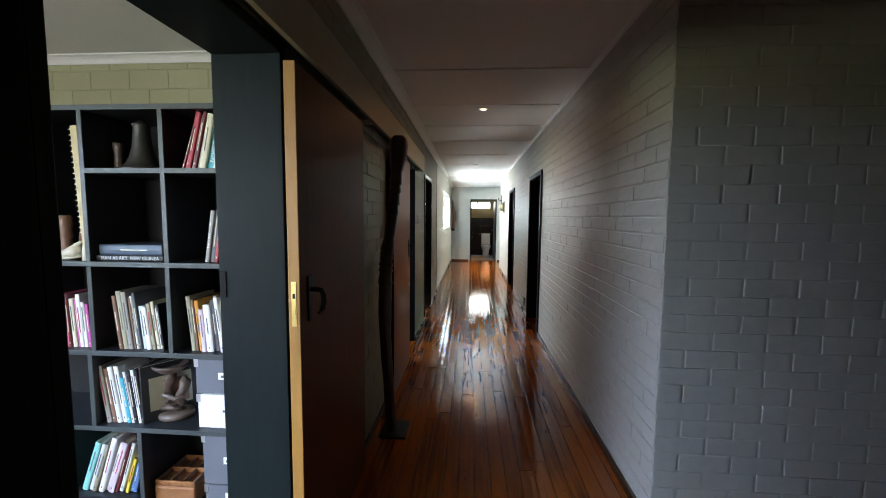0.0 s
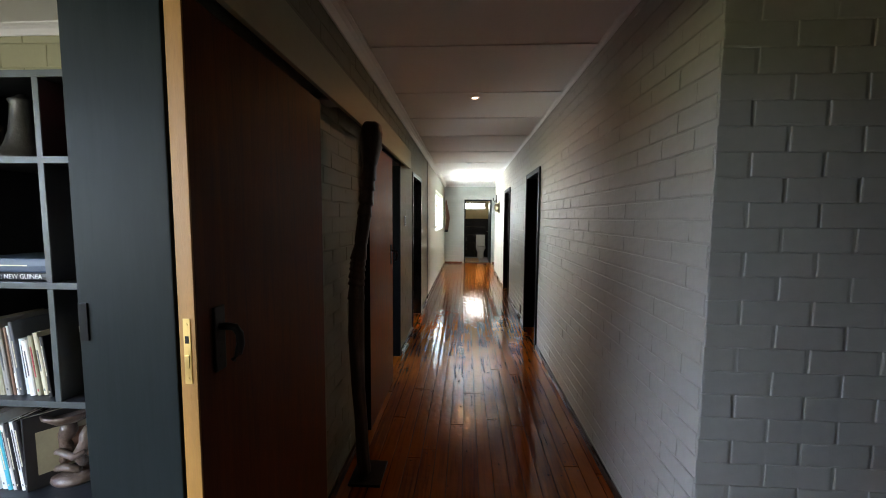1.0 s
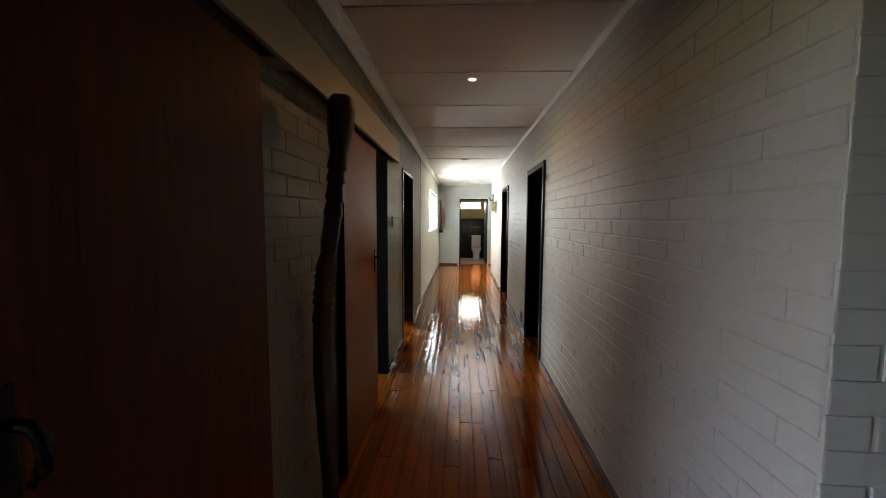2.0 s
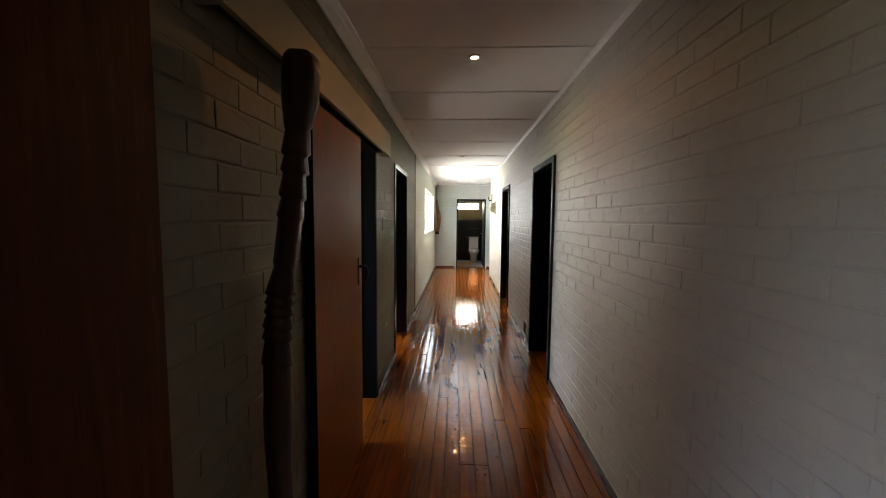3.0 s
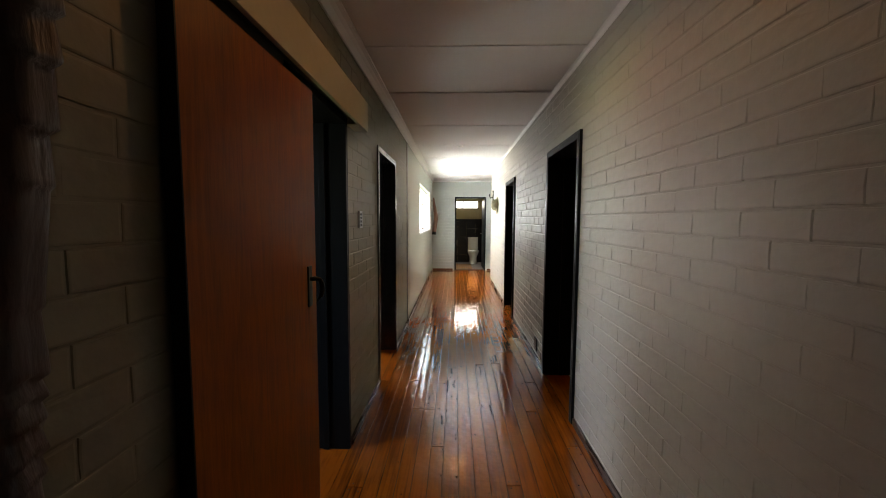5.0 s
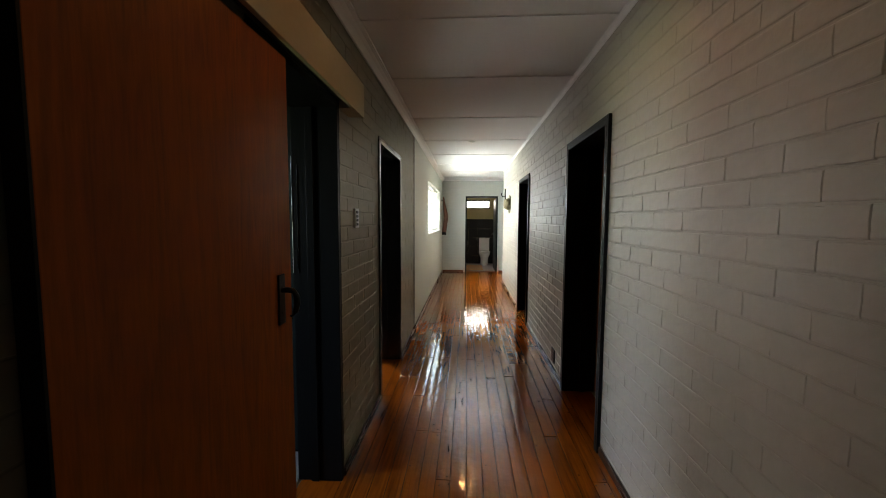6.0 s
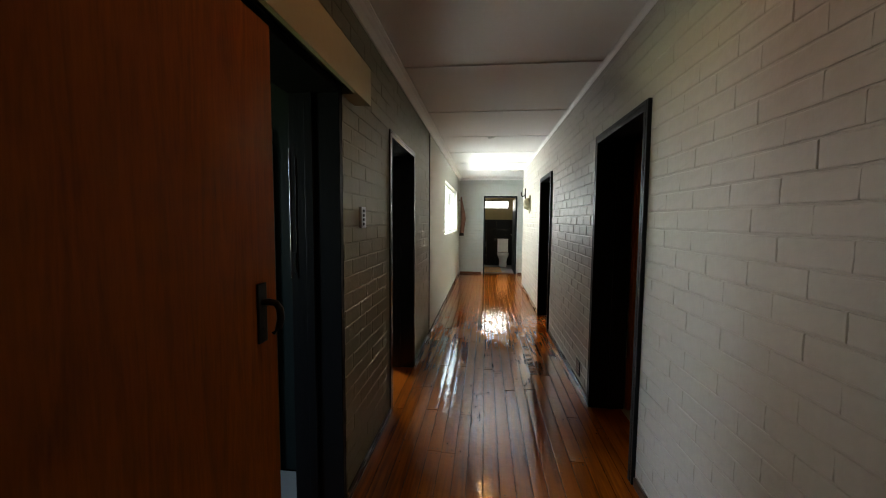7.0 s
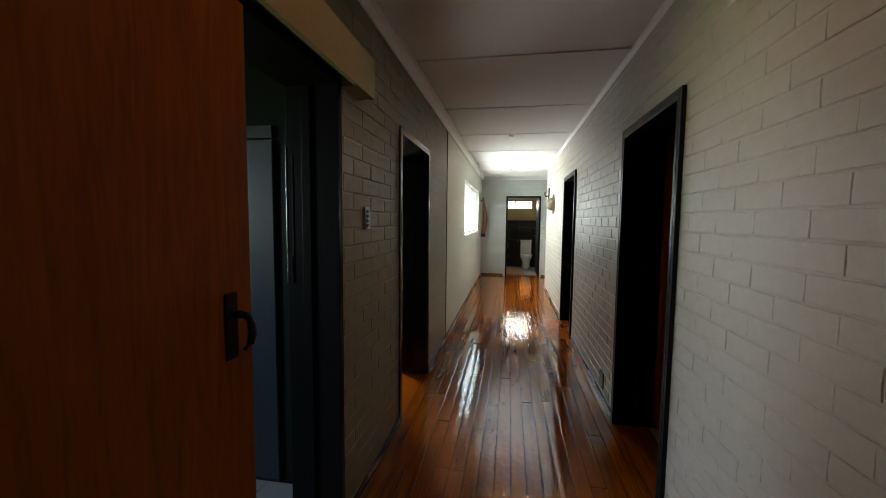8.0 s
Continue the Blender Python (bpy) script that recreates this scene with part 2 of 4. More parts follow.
def lathe(profile, at, n=20, m=None):
    """Turned body from (radius, height) pairs."""
    bm = bmesh.new()
    rings = []
    for r, h in profile:
        rings.append([bm.verts.new(((m or Matrix()) @ Vector((r * math.cos(2 * math.pi * i / n), r * math.sin(2 * math.pi * i / n), h))) + Vector(at)) for i in range(n)])
    for a, b in zip(rings, rings[1:]):
        for i in range(n):
            bm.faces.new((a[i], a[(i + 1) % n], b[(i + 1) % n], b[i]))
    bm.faces.new(rings[0][::-1])
    bm.faces.new(rings[-1])
    return bm


def tube(points, radii, n=12, bm=None, squash=1.0):
    """A body swept along points with the given radii."""
    bm = bm or bmesh.new()
    pts = [Vector(p) for p in points]
    rings = []
    for k, p in enumerate(pts):
        d = (pts[min(k + 1, len(pts) - 1)] - pts[max(k - 1, 0)]).normalized()
        up = Vector((0, 0, 1)) if abs(d.z) < 0.9 else Vector((1, 0, 0))
        u = d.cross(up).normalized()
        w = d.cross(u)
        r = radii[k] if hasattr(radii, "__len__") else radii
        rings.append([bm.verts.new(p + u * r * math.cos(2 * math.pi * i / n) + w * r * squash * math.sin(2 * math.pi * i / n)) for i in range(n)])
    for a, b in zip(rings, rings[1:]):
        for i in range(n):
            bm.faces.new((a[i], a[(i + 1) % n], b[(i + 1) % n], b[i]))
    bm.faces.new(rings[0][::-1])
    bm.faces.new(rings[-1])
    return bm


# ---- plan ----
XL, XR, TH, CE = -0.54, 0.97, 0.22, 2.55
END = 13.25
PROUD = 0.0048


def wall_run(name, label, axis, face, back, u0, u1, holes, material=WALL, top=CE):
    """A wall of real thickness along y (axis 'y') or x, with openings (u0, u1, z0, z1) cut through it."""
    bm = bmesh.new()

    def seg(a, b, z0, z1):
        if b - a > 1e-4 and z1 - z0 > 1e-4:
            lo, hi = min(face, back), max(face, back)
            if axis == "y":
                box(bm, lo, hi, a, b, z0, z1)
            else:
                box(bm, a, b, lo, hi, z0, z1)
    u = u0
    for a, b, z0, z1 in sorted(holes):
        seg(u, a, 0, top)
        seg(a, b, 0, z0)
        seg(a, b, z1, top)
        u = b
    seg(u, u1, 0, top)
    return whole(name, bm, material, label, "wall", kind="structure")


brick_meshes = {}
brick_rng = random.Random(11)


def brick_mesh(w, h, material, side=1.0):
    """One of a few alike bricks of a size, with an uneven, softened outline under thick paint."""
    key = (round(w, 3), round(h, 3), brick_rng.randrange(6), material, side)
    if key not in brick_meshes:
        bm = bmesh.new()
        w, h = key[0], key[1]
        n = max(1, round(w / 0.055))
        edge = [(-1 + 2 * i / n, -1) for i in range(n)] + [(1, -1), (1, 0)] + [(1 - 2 * i / n, 1) for i in range(n)] + [(-1, 1), (-1, 0)]
        wob = [(brick_rng.uniform(-0.0016, 0.0016), brick_rng.uniform(-0.0016, 0.0016), brick_rng.uniform(-0.0008, 0.0008)) for _ in edge]
        rings = []
        for ins, d in ((0, -0.003), (0.0004, PROUD * 0.35), (0.0022, PROUD * 0.85), (0.0065, PROUD)):
            rings.append([bm.verts.new((a * (w / 2 - ins * side) + q[0], d + q[2], b * (h / 2 - ins) + q[1])) for (a, b), q in zip(edge, wob)])
        c = len(edge)
        for p, q in zip(rings, rings[1:]):
            for i in range(c):
                bm.faces.new((p[i], p[(i + 1) % c], q[(i + 1) % c], q[i]))
        bm.faces.new(rings[-1])
        brick_meshes[key] = mesh_of("brick", bm, material)
    return brick_meshes[key]


def brickwork(wall, turn, plane, u0, u1, z0, z1, holes, near, course=0.0832, length=0.2325, phase=0.0, gap=0.0032, bed=0.0066, material=WALL, first=0.0, filled=-9.0):
    """Lays painted bricks on a wall's face. turn: 'R' faces -x, 'L' faces +x, 'S' faces -y. Bricks in the stretch near are parts; the rest is one joined part. Short of filled, the upright joints are nearly closed by paint."""
    rng = random.Random(int(plane * 1000))
    rest_v, rest_f = [], []
    rot = {"R": pose(0, 0, 0, 0, 0, 90), "L": pose(0, 0, 0, 0, 0, -90), "S": pose(0, 0, 0, 0, 0, 180)}[turn]
    made = 0
    k = 0
    z = first
    while z < z1 - 0.02:
        low, high = max(z, z0), min(z + course, z1)
        h = high - low - bed
        u = u0 + phase - length * (0.5 if k % 2 else 0.0) - length * 2
        while u < u1:
            a, b = max(u + gap / 2, u0), min(u + length - gap / 2, u1)
            spans = [(a, b)]
            for ha, hb, hz0, hz1 in holes:
                if z + course > hz0 + 0.01 and z < hz1 - 0.01:
                    spans = [s for p, q in spans for s in ((p, min(q, ha)), (max(p, hb), q))]
            for p, q in spans:
                if q - p < 0.02:
                    continue
                side = 1.0
                if q < filled:      # thick paint has filled most upright joints
                    side = 0.25
                    p, q = p - rng.choice((-0.0006, 0.0004, 0.0016, 0.0026)), q + rng.choice((-0.0006, 0.0004, 0.0016, 0.0026))
                c, zc, w = (p + q) / 2, (low + high) / 2, q - p
                out = rng.uniform(-0.0012, 0.0012) * (0.5 if side < 1 else 1)
                tilt = (rng.uniform(-0.25, 0.25), 0, rng.uniform(-0.35, 0.35))
                at = {"R": (plane - out, c, zc), "L": (plane + out, c, zc), "S": (c, plane - out, zc)}[turn]
                m = Matrix.Translation(at) @ rot @ pose(0, 0, 0, tilt[0], rng.uniform(-0.25, 0.25), tilt[2])
                me = brick_mesh(w, h, material, side)
                if near[0] <= c <= near[1] and near[2] <= zc <= near[3] and made < 300:
                    made += 1
                    ob = new("brick", me)
                    ob.parent = wall
                    ob.matrix_basis = m
                else:
                    base = len(rest_v)
                    rest_v += [(m @ v.co)[:] for v in me.vertices]
                    rest_f += [[base + i for i in f.vertices] for f in me.polygons]
            u += length
        z += course
        k += 1
    if rest_f:
        me = bpy.data.meshes.new("brickwork")
        me.from_pydata(rest_v, [], rest_f)
        me.materials.append(material)
        ob = new("brickwork", me)
        ob.parent = wall
        tagged(ob, "more painted bricks of the same wall", kind="stuff")


# ---- openings: (from, to, bottom, top) ----
OPEN_LIB = (0.71, 1.50, 0, 2.04)
OPEN_WASH = (3.80, 4.63, 0, 2.04)
OPEN_L2 = (5.565, 6.485, 0, 2.045)
OPEN_R1 = (4.98, 5.865, 0, 2.03)
OPEN_R2 = (7.86, 8.775, 0, 2.03)
WINDOW = (9.40, 12.20, 1.19, 2.11)
WE = 11.55          # far end of the right wall, where a side passage opens
OPEN_END = (0.10, 0.98, 0, 2.08)
TWIN = (0.11, 0.90, 1.80, 2.08)
EA = 13.47          # toilet side of the end wall
TB = 15.35          # toilet's back wall

left_holes = [OPEN_LIB, OPEN_WASH, OPEN_L2]
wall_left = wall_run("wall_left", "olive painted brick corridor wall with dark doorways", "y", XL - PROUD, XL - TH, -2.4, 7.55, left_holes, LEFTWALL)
wall_left_far = wall_run("wall_left_far", "smooth sage plastered corridor wall with a window", "y", XL, XL - TH, 7.57, END, [WINDOW], PLASTER)
right_holes = [OPEN_R1, OPEN_R2]
wall_right = wall_run("wall_right", "sage painted brick corridor wall with two black door frames", "y", XR + PROUD, XR + TH, 1.962, WE, right_holes)
wall_front = wall_run("wall_front", "grey painted brick wall beside the corridor mouth", "x", 1.955 + PROUD, 1.955 + TH, XR + TH, 4.0, [])
wall_front_corner = whole("wall_front_corner", B(XR + PROUD, XR + TH, 1.955 + PROUD, 1.962, 0, CE), WALL, "brick corner of the corridor mouth", "wall", kind="structure")
wall_end = wall_run("wall_end", "pale sage painted brick wall with a toilet doorway", "x", END + PROUD, EA, XL - TH, 3.2, [OPEN_END], SAGE)
# plain walls that close the place
whole("wall_hall_back", B(XL - TH, 4.0, -2.6, -2.4, 0, CE), WALL, "plain painted wall closing the hall", "wall", kind="structure")
whole("wall_hall_side", B(4.0, 4.2, -2.6, 2.2, 0, CE), WALL, "plain painted wall closing the hall side", "wall", kind="structure")
whole("wall_side_passage", B(3.0, 3.2, WE - 0.3, END, 0, CE), PLASTER, "plain plastered wall of the side passage", "wall", kind="structure")
whole("wall_side_passage_near", B(XR + TH, 3.0, WE - 0.2, WE, 0, CE), PLASTER, "plain plastered wall beside the side passage", "wall", kind="structure")

# library
whole("wall_library_north", B(-4.2, XL - TH, 2.75 + PROUD, 2.9, 0, CE), LIBWALL, "olive painted block wall behind the bookcase", "wall", kind="structure")
wall_lib = bpy.data.objects["wall_library_north"]
lib_s = wall_run("wall_library_south", "white library wall with a wide window", "x", -2.42, -2.6, -4.2, XL - TH, [(-3.6, -1.6, 0.85, 2.15)], PLASTER)
lib_w = wall_run("wall_library_west", "white library wall with a window", "y", -4.0, -4.2, -2.4, 2.75, [(-2.02, 0.12, 1.3, 2.4)], PLASTER)
whole("floor_library", B(-4.2, XL - TH, -2.6, 2.9, -0.1, 0), SKIRT, "dark wooden library floor", "floor", kind="structure")
whole("ceiling_library", B(-4.2, XL - TH, -2.6, 2.9, CE, CE + 0.1), CEIL, "white painted library ceiling", "ceiling", kind="structure")

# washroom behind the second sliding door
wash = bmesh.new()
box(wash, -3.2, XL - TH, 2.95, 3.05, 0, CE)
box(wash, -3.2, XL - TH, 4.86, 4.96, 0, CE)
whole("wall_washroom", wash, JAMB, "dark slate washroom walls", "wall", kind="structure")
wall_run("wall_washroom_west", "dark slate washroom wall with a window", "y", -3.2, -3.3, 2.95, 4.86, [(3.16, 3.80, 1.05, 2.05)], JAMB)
whole("ceiling_washroom", B(-3.3, XL - TH, 2.95, 4.96, CE, CE + 0.1), CEIL, "white washroom ceiling", "ceiling", kind="structure")
# plain rooms behind the other doorways, their darkness mostly put into near-black paint
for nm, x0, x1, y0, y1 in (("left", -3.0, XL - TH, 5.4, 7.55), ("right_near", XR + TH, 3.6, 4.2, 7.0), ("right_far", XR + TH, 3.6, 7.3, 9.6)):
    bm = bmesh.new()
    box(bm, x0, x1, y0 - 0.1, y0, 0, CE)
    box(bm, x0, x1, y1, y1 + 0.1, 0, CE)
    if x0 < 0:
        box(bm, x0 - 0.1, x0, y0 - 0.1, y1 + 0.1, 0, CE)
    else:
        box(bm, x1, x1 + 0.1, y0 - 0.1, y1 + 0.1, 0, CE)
    whole("wall_room_" + nm, bm, WALL if nm == "right_near" else ROOMSHADE, "dark unlit room walls", "wall", kind="structure")
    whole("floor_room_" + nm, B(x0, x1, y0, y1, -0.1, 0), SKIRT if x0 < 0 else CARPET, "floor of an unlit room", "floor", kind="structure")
    whole("ceiling_room_" + nm, B(x0, x1, y0, y1, CE, CE + 0.1), ROOMSHADE, "ceiling of an unlit room", "ceiling", kind="structure")

# toilet
tb = wall_run("wall_toilet_back", "olive plaster toilet wall over black tiles, with a high window", "x", TB, TB + 0.2, -0.3, 1.5, [TWIN], OLIVE)
tl = bmesh.new()
box(tl, -0.3, -0.1, EA, TB, 0, CE)
box(tl, 1.15, 1.35, EA, TB, 0, CE)
whole("wall_toilet_side", tl, OLIVE, "olive plaster toilet side walls", "wall", kind="structure")
whole("ceiling_toilet", B(-0.3, 1.35, EA, TB, CE, CE + 0.1), CEIL, "white toilet ceiling", "ceiling", kind="structure")

# ceiling of corridor and hall: boards with cover strips
cm = bmesh.new()
box(cm, XL - TH, XR + TH, -2.6, END + 0.2, CE, CE + 0.1)
box(cm, XR + TH, 4.2, -2.6, 2.2, CE, CE + 0.1)
box(cm, XR + TH, 3.2, WE - 0.3, END + 0.2, CE, CE + 0.1)
for y in (0.4, 1.6, 3.11, 4.01, 4.85, 5.75, 6.94, 8.125, 9.32, 10.5, 11.70, 12.9):
    box(cm, XL, XR, y - 0.011, y + 0.011, CE - 0.007, CE + 0.002)
whole("ceiling", cm, CEIL, "white painted ceiling boards with narrow cover strips", "ceiling", kind="structure")


def cornice(name, pts, size=1.0, label="white coved cornice"):
    """A small coved moulding along a straight run; pts: start, end and the way into the room."""
    (x0, y0), (x1, y1), (nx, ny) = pts
    prof = [(0, 0), (0.052, 0), (0.052, -0.008), (0.036, -0.014), (0.022, -0.026), (0.013, -0.042), (0.008, -0.055), (0, -0.055)]
    prof = [(d * size, h * size) for d, h in prof]
    bm = bmesh.new()
    a = [bm.verts.new((x0 + nx * d, y0 + ny * d, CE - 0.001 + h)) for d, h in prof]
    b = [bm.verts.new((x1 + nx * d, y1 + ny * d, CE - 0.001 + h)) for d, h in prof]
    for i in range(len(prof)):
        j = (i + 1) % len(prof)
        bm.faces.new((a[i], a[j], b[j], b[i]))
    bm.faces.new(a[::-1])
    bm.faces.new(b)
    return whole(name, bm, CEIL, label, "cornice", kind="structure")


cornice("cornice_left", ((XL, -2.4), (XL, END), (1, 0)), 1.35)
cornice("cornice_right", ((XR, 1.955), (XR, WE), (-1, 0)), 0.55)
cornice("cornice_end", ((XL, END), (3.0, END), (0, -1)))
cornice("cornice_library", ((-4.0, 2.75), (XL - TH, 2.75), (0, -1)))


def skirting(name, axis, face, out, runs):
    bm = bmesh.new()
    for a, b in runs:
        lo, hi = min(face, face + out), max(face, face + out)
        if axis == "y":
            box(bm, lo, hi, a, b, 0.0, 0.048, 0.004)
        else:
            box(bm, a, b, lo, hi, 0.0, 0.048, 0.004)
    return whole(name, bm, SKIRTING if axis == "y" else SKIRT, "narrow dark brown wooden skirting", "skirting", kind="structure")


skirting("baseboard_left", "y", XL - 0.002, 0.017, [(1.55, 3.75), (4.645, 5.54), (6.51, 7.535), (7.58, END)])
skirting("baseboard_right", "y", XR + 0.002, -0.017, [(1.955, 4.95), (5.895, 7.83), (8.805, WE)])
skirting("baseboard_end", "x", END + 0.002, -0.017, [(XL + 0.02, 0.05), (1.02, 3.0)])

# dark joint where brick meets plaster
whole("wall_joint_strip", B(XL - 0.03, XL + 0.004, 7.545, 7.573, 0, CE - 0.05), IRON, "dark vertical joint between brick and plaster", "joint strip", kind="structure")


# ---- door frames ----
def frame_y(name, face, side, hole, label, wide=0.055, proud=0.022, material=BLACK):
    """A painted frame that lines an opening in a wall along y. side: +1 when the corridor lies at larger x."""
    y0, y1, _, z1 = hole
    f = thing(name, label, "door frame", (face, (y0 + y1) / 2, 0), kind="structure")
    back = face - side * (TH + 0.02)
    front = face + side * proud
    lo, hi = min(front, back), max(front, back)
    for nm, a, b in (("jamb", y0, y0 + 0.03), ("jamb", y1 - 0.03, y1)):
        part(nm, B(lo, hi, a, b, 0, z1 - 0.03, 0.003), material, f)
    part("lintel", B(lo, hi, y0, y1, z1 - 0.03, z1, 0.003), material, f)
    a0, a1 = min(face + side * 0.001, front), max(face + side * 0.001, front)
    o = wide - 0.03
    part("architrave", B(a0, a1, y0 - o, y0 - 0.001, 0, z1 + o, 0.003), material, f)
    part("architrave", B(a0, a1, y1 + 0.001, y1 + o, 0, z1 + o, 0.003), material, f)
    part("architrave", B(a0, a1, y0 - 0.001, y1 + 0.001, z1 + 0.001, z1 + o, 0.003), material, f)
    mid = face - side * 0.12
    s0, s1 = min(mid, mid - side * 0.04), max(mid, mid - side * 0.04)
    if wide > 0.03:
        part("door_stop", B(s0, s1, y1 - 0.042, y1 - 0.0295, 0, z1 - 0.032, 0.002), material, f)
    return f


fr_lib = frame_y("door_1", XL, 1, OPEN_LIB, "charcoal painted frame of an open library doorway", 0.03, 0.002, JAMB)
fr_wash = frame_y("door_2", XL, 1, OPEN_WASH, "black painted frame of a half-open washroom doorway", 0.04, 0.006)
fr_l2 = frame_y("door_3", XL, 1, OPEN_L2, "black painted frame of a dark open doorway", 0.05, 0.012, GLOSSBLACK)
fr_r1 = frame_y("door_4", XR, -1, OPEN_R1, "black painted frame of an open doorway")
fr_r2 = frame_y("door_5", XR, -1, OPEN_R2, "black painted frame of a dark open doorway")
part("near_panel", B(XL - 0.05, XL + 0.004, 0.45, 0.709, 0, 2.1, 0.002), BLACK, fr_lib)
for f, yy, zz in ((fr_lib, OPEN_LIB[1] - 0.031, 1.225), (fr_wash, OPEN_WASH[1] - 0.031, 1.225)):
    part("strike_slot", B(XL - TH - 0.016, XL - TH + 0.006, yy - 0.003, yy + 0.004, zz - 0.046, zz + 0.046, 0.001), BLACK, f, "black strike slot")
part("keeper_strip", B(XL - TH - 0.0205, XL - TH - 0.0185, OPEN_WASH[1] - 0.034, OPEN_WASH[1] - 0.004, 1.15, 1.76, 0.001), STEEL, fr_wash, "thin steel keeper strip")
part("keeper_strip", B(XL - TH + 0.010, XL - TH + 0.012, OPEN_WASH[1] - 0.0335, OPEN_WASH[1] - 0.0302, 1.15, 1.72, 0.0005), IRON, fr_wash, "thin steel keeper strip")
fe = thing("door_6", "charcoal painted frame of an open toilet doorway", "door frame", (0.53, END, 0), kind="structure")
part("jamb", B(0.10, 0.14, END - 0.01, EA + 0.01, 0, 2.04, 0.003), JAMB, fe)
part("jamb", B(0.94, 0.98, END - 0.01, EA + 0.01, 0, 2.04, 0.003), JAMB, fe)
part("lintel", B(0.10, 0.98, END - 0.01, EA + 0.01, 2.04, 2.08, 0.003), JAMB, fe)
part("threshold", B(0.14, 0.94, END - 0.01, EA + 0.01, 0.0, 0.008, 0.002), SKIRT, fe)

# leaf of the toilet door, swung inwards against the side
td = thing("toilet_door", "slate blue door leaf standing open inside the toilet", "door", (0.95, EA + 0.02, 0))
part("leaf", B(0.935, 0.973, EA + 0.03, EA + 0.82, 0.01, 2.01, 0.003), JAMB, td)
part("handle", tube([(0.935, EA + 0.76, 1.02), (0.895, EA + 0.76, 1.02), (0.89, EA + 0.70, 1.02), (0.89, EA + 0.65, 1.02)], 0.009), STEEL, td, "steel lever handle", True)
# leaf of the door in the right wall, swung into the room
rd = thing("bedroom_door", "dark red-brown wooden door leaf standing open", "door", (XR + TH + 0.03, OPEN_R1[1] - 0.05, 0))
rot = Matrix.Translation((XR + TH + 0.03, OPEN_R1[1] - 0.05, 0)) @ pose(0, 0, 0, 0, 0, 14)
part("leaf", B(0.0, 0.80, -0.02, 0.02, 0.01, 2.02, 0.003, m=rot), DOORWOOD, rd)
part("handle", tube([rot @ Vector(p) for p in ((0.74, -0.02, 1.02), (0.74, -0.06, 1.02), (0.66, -0.065, 1.02))], 0.009), IRON, rd, "black lever handle", True)

# ---- pelmet over the sliding doors ----
pel = thing("pelmet", "olive painted boxed pelmet over the sliding door track", "pelmet", (XL, 1.8, 2.1), kind="structure")
part("front_board", B(-0.472, -0.452, -2.4, 4.83, 2.008, 2.190, 0.003), PELMET, pel)
part("top_board", B(XL, -0.472, -2.4, 4.83, 2.170, 2.188), PELMET, pel)
part("end_cap", B(XL, -0.473, 4.64, 4.828, 2.012, 2.169, 0.002), PELMET, pel)
part("track", B(-0.53, -0.50, -2.0, 4.6, 2.05, 2.09, 0.003), IRON, pel, "black steel door track")


part("track_bracket", B(-0.537, -0.476, 2.38, 2.50, 2.012, 2.020, 0.002), STEEL, pel, "grey steel track bracket")


def pull_handle(door, x, y, z):
    """Black back plate with a bowed lever."""
    h = part("handle", B(x, x + 0.007, y - 0.021, y + 0.021, z - 0.085, z + 0.085, 0.003), IRON, door, "black iron handle plate")
    part("lever", tube([(x, y, z + 0.030), (x + 0.026, y + 0.001, z + 0.032), (x + 0.042, y + 0.006, z + 0.028), (x + 0.050, y + 0.012, z + 0.010), (x + 0.050, y + 0.016, z - 0.018), (x + 0.043, y + 0.016, z - 0.044), (x + 0.030, y + 0.012, z - 0.062)], [0.010, 0.010, 0.010, 0.0105, 0.0105, 0.010, 0.007], 10), IRON, h, "bowed black lever", True)
    part("keyhole", tube([(x + 0.005, y, z - 0.045), (x + 0.0075, y, z - 0.045)], 0.006, 8), IRON, h)
    return h


def sliding_door(label, y0, y1, edge, handle_y, veneer):
    d = thing("sliding_door", label, "sliding door", (-0.51, (y0 + y1) / 2, 0.008), group="sliding doors")
    part("leaf", B(-0.529, -0.490, y0 + 0.002, y1 - 0.002, 0.008, 1.985, 0.002), veneer, d)
    part("edge_strip", B(-0.5295, -0.4895, y0 - 0.004, y0 + 0.002, 0.008, 1.985, 0.001), edge, d, "bare orange wood edge" if edge is RAWWOOD else "dark stained edge")
    pull_handle(d, -0.490, handle_y, 1.165)
    return d


d1 = sliding_door("darker red-brown veneered sliding door standing fully open along the wall", 1.475, 2.30, RAWWOOD, 1.555, DOORDARK)
lock = part("lock_plate", B(-0.5185, -0.5005, 1.469, 1.4725, 1.078, 1.238, 0.001), BRASS, d1, "brass mortise lock plate")
part("latch_hole", B(-0.514, -0.505, 1.4682, 1.4695, 1.178, 1.196), IRON, lock, "dark latch hole")
part("bolt", B(-0.514, -0.505, 1.4665, 1.4695, 1.118, 1.150, 0.001), BRASS, lock)
for zz in (1.092, 1.224):
    part("screw", tube([(-0.5095, 1.469, zz), (-0.5095, 1.4675, zz)], 0.0035, 8), BRASS, lock)
part("inner_handle", tube([(-0.529, 1.53, 1.20), (-0.548, 1.515, 1.20), (-0.553, 1.50, 1.17), (-0.550, 1.50, 1.12)], 0.006, 10), IRON, d1, "black lever on the far side", True)
d2 = sliding_door("red-brown veneered sliding door standing partly open over the wall", 3.145, 3.955, BLACK, 3.872, DOORWOOD)

# ---- carved pole ----
pole = thing("carved_pole", "tall dark carved wooden pole leaning on a black plate", "pole", (-0.40, 2.70, 0))
